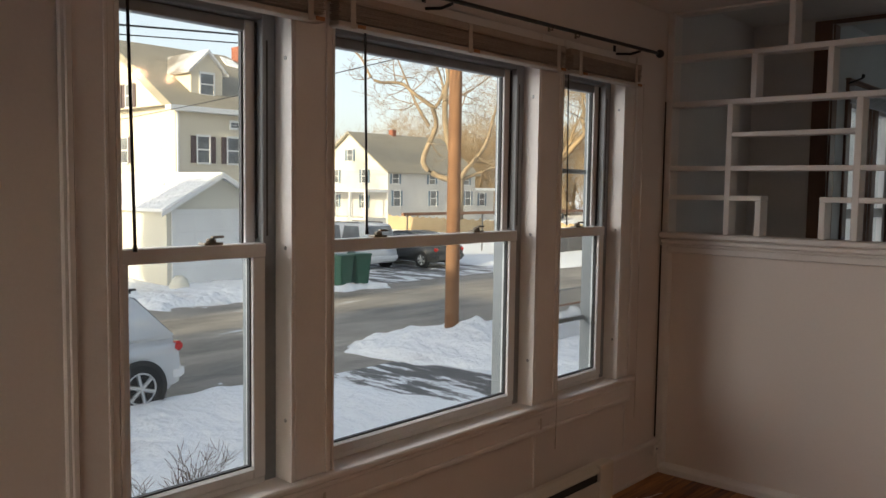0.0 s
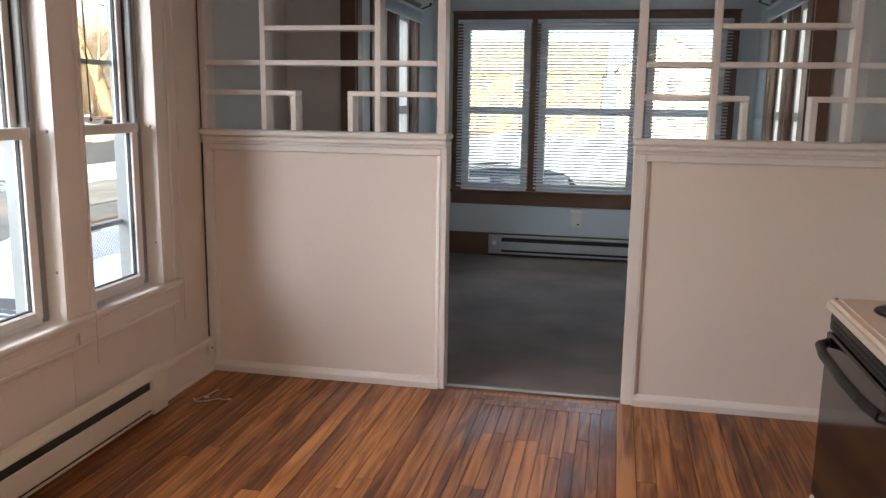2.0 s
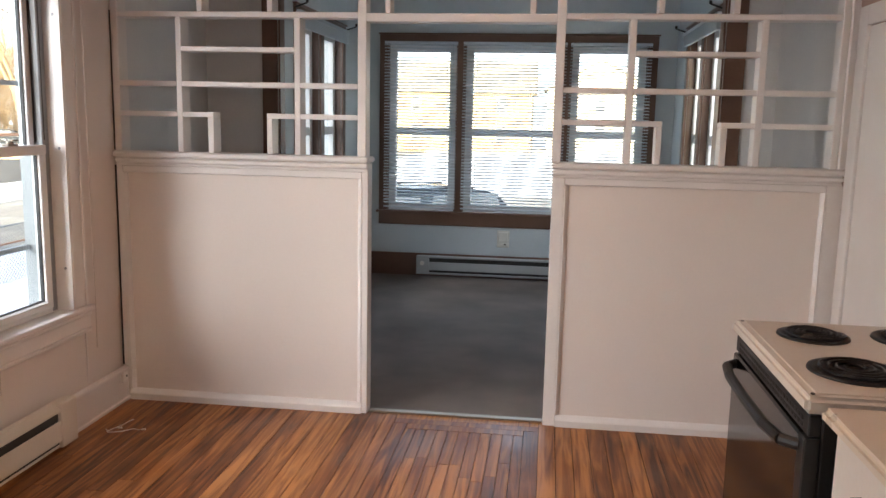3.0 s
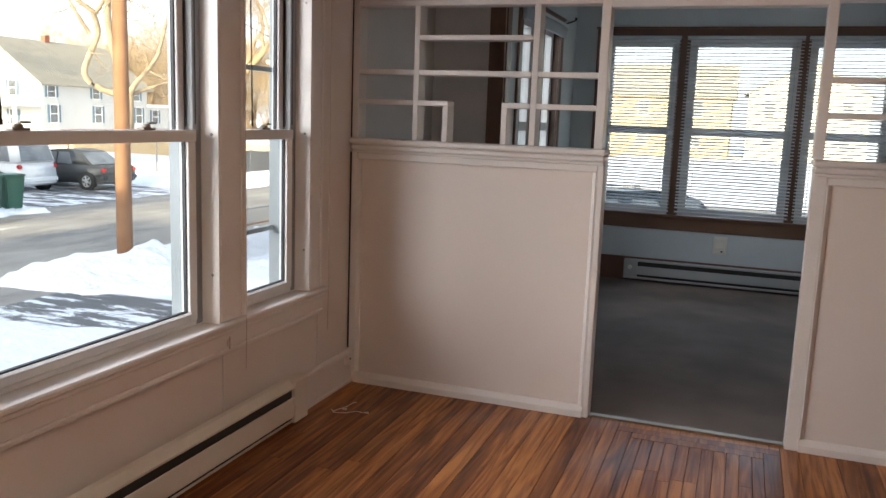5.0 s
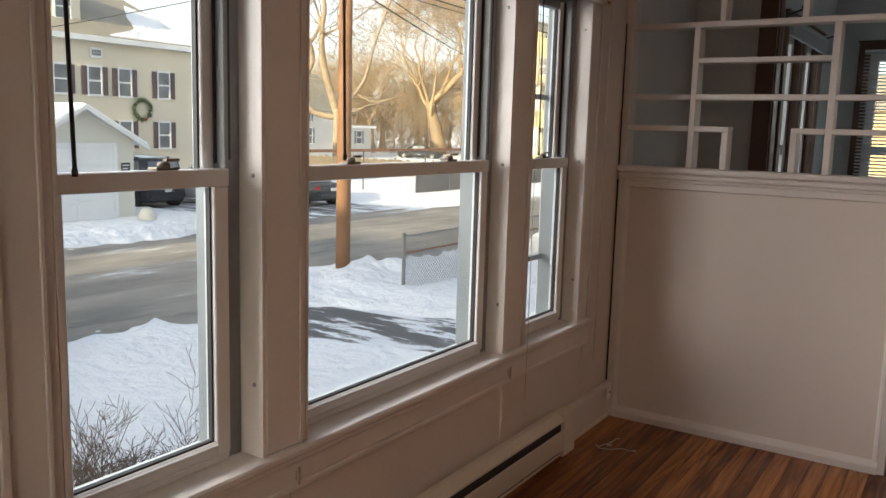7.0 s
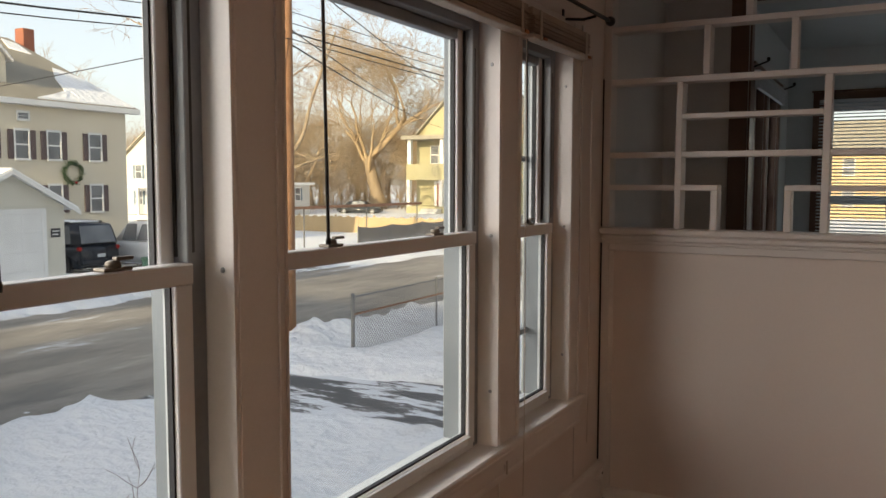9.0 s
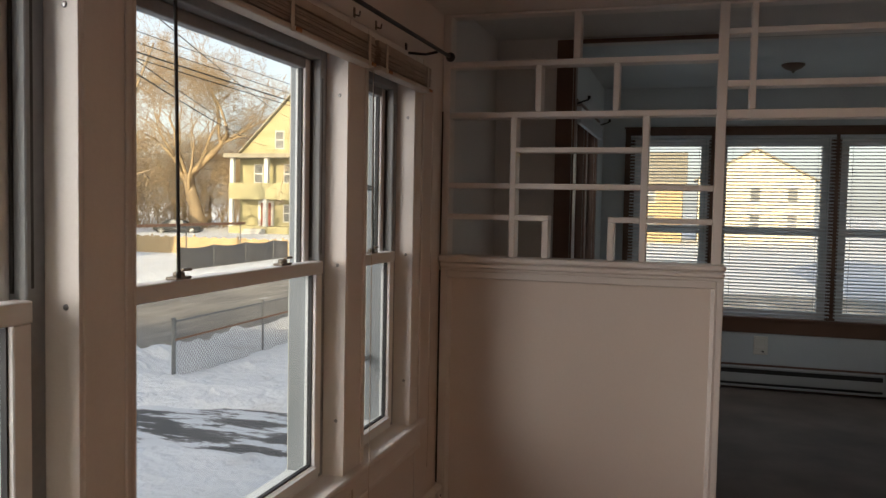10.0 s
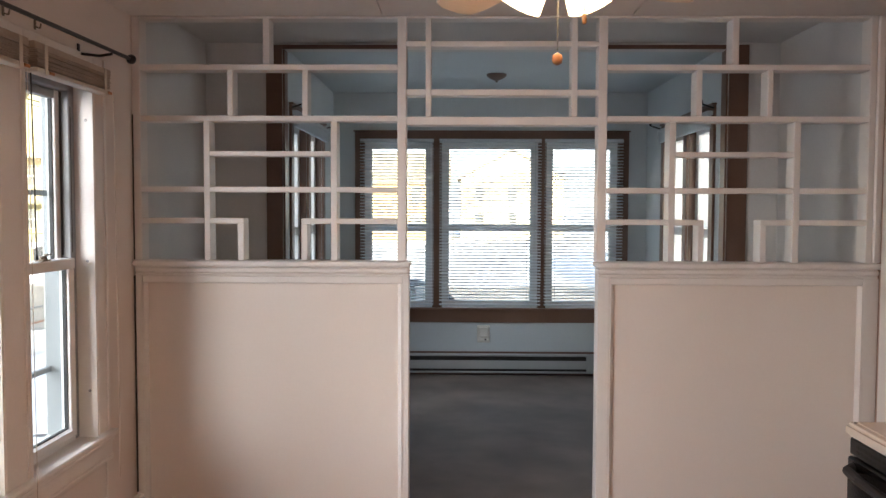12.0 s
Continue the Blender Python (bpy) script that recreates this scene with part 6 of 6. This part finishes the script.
part("beam", boxes((-0.07, 0.07, 0, 17.0, 1.92, 2.06), bevel=0.015), M_RUST, gr)
for i in range(4):
    part("post", boxes((-0.025, 0.025, 0.3 + i * 5.4, 0.35 + i * 5.4, 0, 1.92)), M_GREYFENCE, gr)


# ---- wheelie bins ----
def wheelie_bin(at, turn):
    b = thing("wheelie_bin", "dark green plastic wheelie bin at the kerb", "bin", (at[0], at[1], GZ), turn, group="green bins")
    bm = bmx()
    lo = [(-0.22, -0.24), (0.22, -0.24), (0.22, 0.24), (-0.22, 0.24)]
    hi = [(-0.28, -0.32), (0.28, -0.32), (0.28, 0.32), (-0.28, 0.32)]
    va = [bm.verts.new((x, y, 0.06)) for x, y in lo]
    vb = [bm.verts.new((x, y, 0.98)) for x, y in hi]
    for i in range(4):
        j = (i + 1) % 4
        bm.faces.new((va[i], va[j], vb[j], vb[i]))
    bm.faces.new(va[::-1])
    bm.faces.new(vb)
    bmesh.ops.bevel(bm, geom=bm.edges[:], offset=0.03, segments=2, affect="EDGES")
    part("tub", bm, M_BIN, b)
    part("lid", boxes((-0.30, 0.30, -0.35, 0.35, 0.985, 1.06), bevel=0.03, seg=2), M_BIN, b)
    for y in (-0.22, 0.22):
        bm = bmx()
        lathe(bm, ((0.10, -0.03), (0.10, 0.03)), (-0.25, y, 0.10), "y", 14)
        part("wheel", bm, M_TYRE, b)
    bm = bmx()
    tube(bm, (-0.34, -0.22, 0.95), (-0.34, 0.22, 0.95), 0.018, 0.018, 8)
    part("handle", bm, M_BIN, b)


wheelie_bin((-17.5, 12.75), 10)
wheelie_bin((-17.55, 13.55), -6)


# ---- cars ----
def car(name, label, at, turn, paint, length, width, height, suv, slope=0.0):
    """A parked car; its nose points along +x before the turn, its origin lies under its middle."""
    c = thing(name, label, "car", (at[0], at[1], GZ - 0.035), turn, group="parked cars")
    L, W, H = length / 2, width / 2, height
    belt = H * (0.58 if suv else 0.60)
    if suv:
        low = [(-L, 0.42), (-L + 0.03, 0.75), (-L + 0.06, belt), (L * 0.42, belt), (L * 0.90, belt - 0.10), (L, belt - 0.28), (L, 0.38), (L - 0.12, 0.24), (-L + 0.12, 0.24)]
        cab = [(-L + 0.07, belt), (-L + 0.30 + slope, H - 0.06), (-L + 0.7 + slope, H), (L * 0.12, H), (L * 0.30, H - 0.09), (L * 0.55, belt)]
    else:
        low = [(-L, 0.50), (-L + 0.04, 0.80), (-L + 0.10, belt + 0.02), (-L * 0.55, belt + 0.04), (L * 0.40, belt), (L * 0.88, belt - 0.12), (L, belt - 0.30), (L, 0.34), (L - 0.15, 0.20), (-L + 0.15, 0.22)]
        cab = [(-L * 0.72, belt), (-L * 0.42, H - 0.07), (-L * 0.15, H), (L * 0.10, H - 0.02), (L * 0.25, H - 0.09), (L * 0.52, belt)]
    bm = bmx()
    prism(bm, low, -W, W, "y")
    tuck = 0.90 if suv else 0.94
    for v in bm.verts:
        if abs(v.co.x) > L * 0.88:
            v.co.y *= tuck
    bmesh.ops.bevel(bm, geom=bm.edges[:], offset=0.07, segments=3, affect="EDGES")
    for f in bm.faces:
        f.smooth = True
    part("body", bm, paint, c)
    bm = bmx()
    prism(bm, cab, -W * 0.90, W * 0.90, "y")
    for v in bm.verts:
        k = (v.co.z - belt) / (H - belt)
        v.co.y *= 1.0 - 0.14 * max(0, k)
    bmesh.ops.bevel(bm, geom=bm.edges[:], offset=0.05, segments=2, affect="EDGES")
    for f in bm.faces:
        f.smooth = True
    cabin = part("cabin", bm, paint, c)
    # side glass
    zc0, zc1 = belt + 0.05, H - 0.10
    spans = ((-L + 0.42 + slope, -L * 0.36), (-L * 0.34, L * 0.02), (L * 0.04, L * 0.36)) if suv else ((-L * 0.34, -L * 0.02), (L * 0.0, L * 0.32))
    for s in (-1, 1):
        for a, b in spans:
            bm = bmx()
            y0, y1 = W * 0.90 * s, W * 0.78 * s
            q = [(a, y0, zc0), (b, y0, zc0), (b - (0.20 if b > 0 else 0.03), y1, zc1), (a + (0.22 if a < -L * 0.3 else 0.03), y1, zc1)]
            lo = [bm.verts.new((x, y + s * 0.006, z)) for x, y, z in q]
            hi = [bm.verts.new((x, y + s * 0.016, z)) for x, y, z in q]
            for i in range(4):
                j = (i + 1) % 4
                bm.faces.new((lo[i], lo[j], hi[j], hi[i]))
            bm.faces.new(hi)
            bm.faces.new(lo[::-1])
            bmesh.ops.recalc_face_normals(bm, faces=bm.faces[:])
            part("side_window", bm, M_DARKGLASS, cabin)
    # rear glass
    bm = bmx()
    xr0, xr1 = (-L + 0.07 + slope * 0.12, -L + 0.27 + slope * 0.9) if suv else (-L * 0.70, -L * 0.45)
    q = [(xr0, -W * 0.76, belt + 0.06), (xr0, W * 0.76, belt + 0.06), (xr1, W * 0.66, H - 0.10), (xr1, -W * 0.66, H - 0.10)]
    lo = [bm.verts.new((x - 0.004, y, z)) for x, y, z in q]
    hi = [bm.verts.new((x - 0.016, y, z + 0.004)) for x, y, z in q]
    for i in range(4):
        j = (i + 1) % 4
        bm.faces.new((lo[i], lo[j], hi[j], hi[i]))
    bm.faces.new(hi)
    bm.faces.new(lo[::-1])
    part("rear_window", bm, M_DARKGLASS, cabin)
    for s in (-1, 1):
        y = s * (W * tuck - 0.075)
        part("tail_light", boxes((-L - 0.004, -L + 0.17, y - 0.07, y + 0.088, belt - 0.19, belt - 0.05), bevel=0.035, seg=3), M_TAIL, c, "red tail light")
    part("bumper", boxes((-L - 0.06, -L + 0.26, -W * tuck - 0.01, W * tuck + 0.01, 0.32, 0.62), bevel=0.09, seg=3), paint, c)
    part("number_plate", boxes((-L - 0.062, -L - 0.045, -0.16, 0.16, 0.62, 0.74), bevel=0.004), M_WHITE_EXT, c)
    R = 0.35 if suv else 0.315
    for x in (-L * 0.66, L * 0.64):
        for s in (-1, 1):
            bm = bmx()
            lathe(bm, ((R + 0.055, -0.012), (R + 0.055, 0.006), (R + 0.03, 0.010), (0.02, 0.004)), (x, s * (W - 0.0), R), "y", 28) if s > 0 else lathe(bm, ((R + 0.055, 0.012), (R + 0.055, -0.006), (R + 0.03, -0.010), (0.02, -0.004)), (x, s * (W - 0.0), R), "y", 28)
            part("wheel_arch", bm, M_BLACKSEAL, c)
            bm = bmx()
            lathe(bm, ((R * 0.62, -0.11), (R * 0.95, -0.11), (R, -0.07), (R, 0.07), (R * 0.95, 0.11), (R * 0.62, 0.11)), (x, s * (W - 0.095), R), "y", 28)
            ty = part("wheel", bm, M_TYRE, c)
            bm = bmx()
            yf = s * (W + 0.012)
            lathe(bm, ((R * 0.66, 0.0), (R * 0.66, 0.010 * s), (R * 0.60, 0.010 * s), (R * 0.58, 0.0)), (x, yf, R), "y", 28)
            for i in range(6):
                a = math.pi / 3 * i + 0.3
                tube(bm, (x, yf + s * 0.014, R), (x + R * 0.61 * math.cos(a), yf + s * 0.012, R + R * 0.61 * math.sin(a)), 0.035, 0.028, 6)
            lathe(bm, ((0.06, 0.0), (0.05, 0.026 * s)), (x, yf, R), "y", 14)
            part("rim", bm, M_RIM, ty, "silver six-spoke rim")
    if suv:
        for s in (-1, 1):
            bm = bmx()
            tube(bm, (-L * 0.7, s * W * 0.70, H + 0.03), (L * 0.1, s * W * 0.70, H + 0.03), 0.018, 0.018, 6)
            for x in (-L * 0.66, -L * 0.28, L * 0.06):
                tube(bm, (x, s * W * 0.70, H - 0.02), (x, s * W * 0.70, H + 0.03), 0.016, 0.016, 6)
            part("roof_rail", bm, M_BLACK, c)
    return c


car("white_crossover", "white crossover parked at the kerb with its rear to the driveway", (-9.55, -0.05), -90, M_CAR_WHITE, 4.25, 1.86, 1.70, True, 0.42)
car("dark_sedan", "dark grey sedan parked on the apron across the street", (-22.2, 20.7), 180, M_CAR_DARK, 4.6, 1.82, 1.44, False)
car("white_suv", "white sport utility car parked across the street", (-23.4, 18.0), 180, M_CAR_WHITE, 4.7, 1.86, 1.80, True)
dark_suv = car("dark_suv", "black sport utility car parked beside the garage", (-25.6, 15.4), 180, M_CAR_BLACK, 4.7, 1.9, 1.82, True)
part("roof_snow", boxes((-1.55, 0.15, -0.62, 0.62, 1.815, 1.86), bevel=0.02), M_SNOW, dark_suv, "thin snow on the roof")
car("far_car", "dark car parked before the tall trees", (-47.5, 66.5), 20, M_CAR_DARK, 4.6, 1.82, 1.45, False)
car("black_pickup", "black car parked beyond the front windows", (0.2, 12.5), 35, M_CAR_BLACK, 5.2, 1.95, 1.85, True)

# houses beyond the front windows
bh = thing("far_house", "sunlit orange-tan house beyond the front yard", "house", (-13.5, 78.0, GZ))
part("wall", siding(0, 14, 0, 9, 0, 6.0, 0.25), M_TANFENCE, bh)
part("gable", gable_bm(0, 14, 0, 9, 6.0, 9.0, "x"), M_TANFENCE, bh)
for bm in roof_slabs(0, 14, 0, 9, 6.0, 9.0, "x", 0.4, 0.15):
    part("roof", bm, M_ROOF, bh)
for x in (2.5, 6.0, 11.0):
    for z in (1.2, 4.0):
        far_window(bh, x, -0.03, z, 0.9, 1.4, "y", None, -1)
fh2 = thing("tan_house", "sunlit tan house beyond the front yard", "house", (2.0, 84.0, GZ))
part("wall", siding(0, 11, 0, 9, 0, 6.5, 0.25), M_CREAM, fh2)
part("gable", gable_bm(0, 11, 0, 9, 6.5, 9.5, "y"), M_CREAM, fh2)
for bm in roof_slabs(0, 11, 0, 9, 6.5, 9.5, "y", 0.4, 0.15):
    part("roof", bm, M_ROOF, fh2)
for x in (2.0, 5.5, 9.0):
    for z in (1.4, 4.2):
        far_window(fh2, x, -0.03, z, 0.9, 1.5, "y", None, -1)
# added house, kept dark to block bright sky from the side windows
eh = thing("side_house", "added dark grey clapboard house that hides bright sky beside the sunroom", "house", (8.0, 13.0, GZ))
part("wall", siding(0, 9, 0, 12, 0, 5.6, 0.2), M_GREYFENCE, eh)
part("gable", gable_bm(0, 9, 0, 12, 5.6, 8.6, "y"), M_GREYFENCE, eh)
for bm in roof_slabs(0, 9, 0, 12, 5.6, 8.6, "y", 0.4, 0.15):
    part("roof", bm, M_ROOF, eh)
for y in (2.0, 6.0, 10.0):
    for z in (1.2, 3.8):
        far_window(eh, -0.03, y, z, 0.8, 1.3, "x", None, -1)

# ---- floor boards, last ----
rng = random.Random(71)
PATCH = (1.50, 2.255, -1.75, -0.10)


def plank(x0, x1, y0, y1, top=0.0):
    bm = boxes((x0 + 0.0011, x1 - 0.0011, y0 + 0.0008, y1 - 0.0008, -0.0195, top + rng.uniform(-0.0007, 0.0004)), bevel=0.0009)
    ob = put_mesh("plank", bm, M_FLOOR, floor)


def run_of_planks(x0, x1, w, y_lo, y_hi, lengths):
    x = x0
    while x < x1 - 0.005:
        xe = min(x + w, x1)
        if x1 - xe < w * 0.4:
            xe = x1
        y = y_hi
        first = True
        while y > y_lo + 0.01:
            ln = rng.uniform(*lengths) * (rng.uniform(0.4, 1) if first else 1)
            first = False
            ye = max(y - ln, y_lo)
            if ye - y_lo < 0.3:
                ye = y_lo
            plank(x, xe, ye, y)
            y = ye
        x = xe


px0, px1, py0, py1 = PATCH
run_of_planks(WX, px0, 0.0825, BACK, 0.029, (1.6, 3.0))
run_of_planks(px1, RX, 0.0825, BACK, 0.029, (1.6, 3.0))
run_of_planks(px0, px1, 0.0825, BACK, py0, (1.6, 3.0))
plank(px0, px1, -0.035, 0.029)
plank(px0 + 0.0, px1, py1, -0.035)
plank(px0, px0 + 0.075, py0, py1)
plank(px1 - 0.075, px1, py0, py1)
plank(px0 + 0.075, px1 - 0.075, py1 - 0.07, py1)
run_of_planks(px0 + 0.075, px1 - 0.075, 0.0555, py0, py1 - 0.07, (0.5, 1.2))
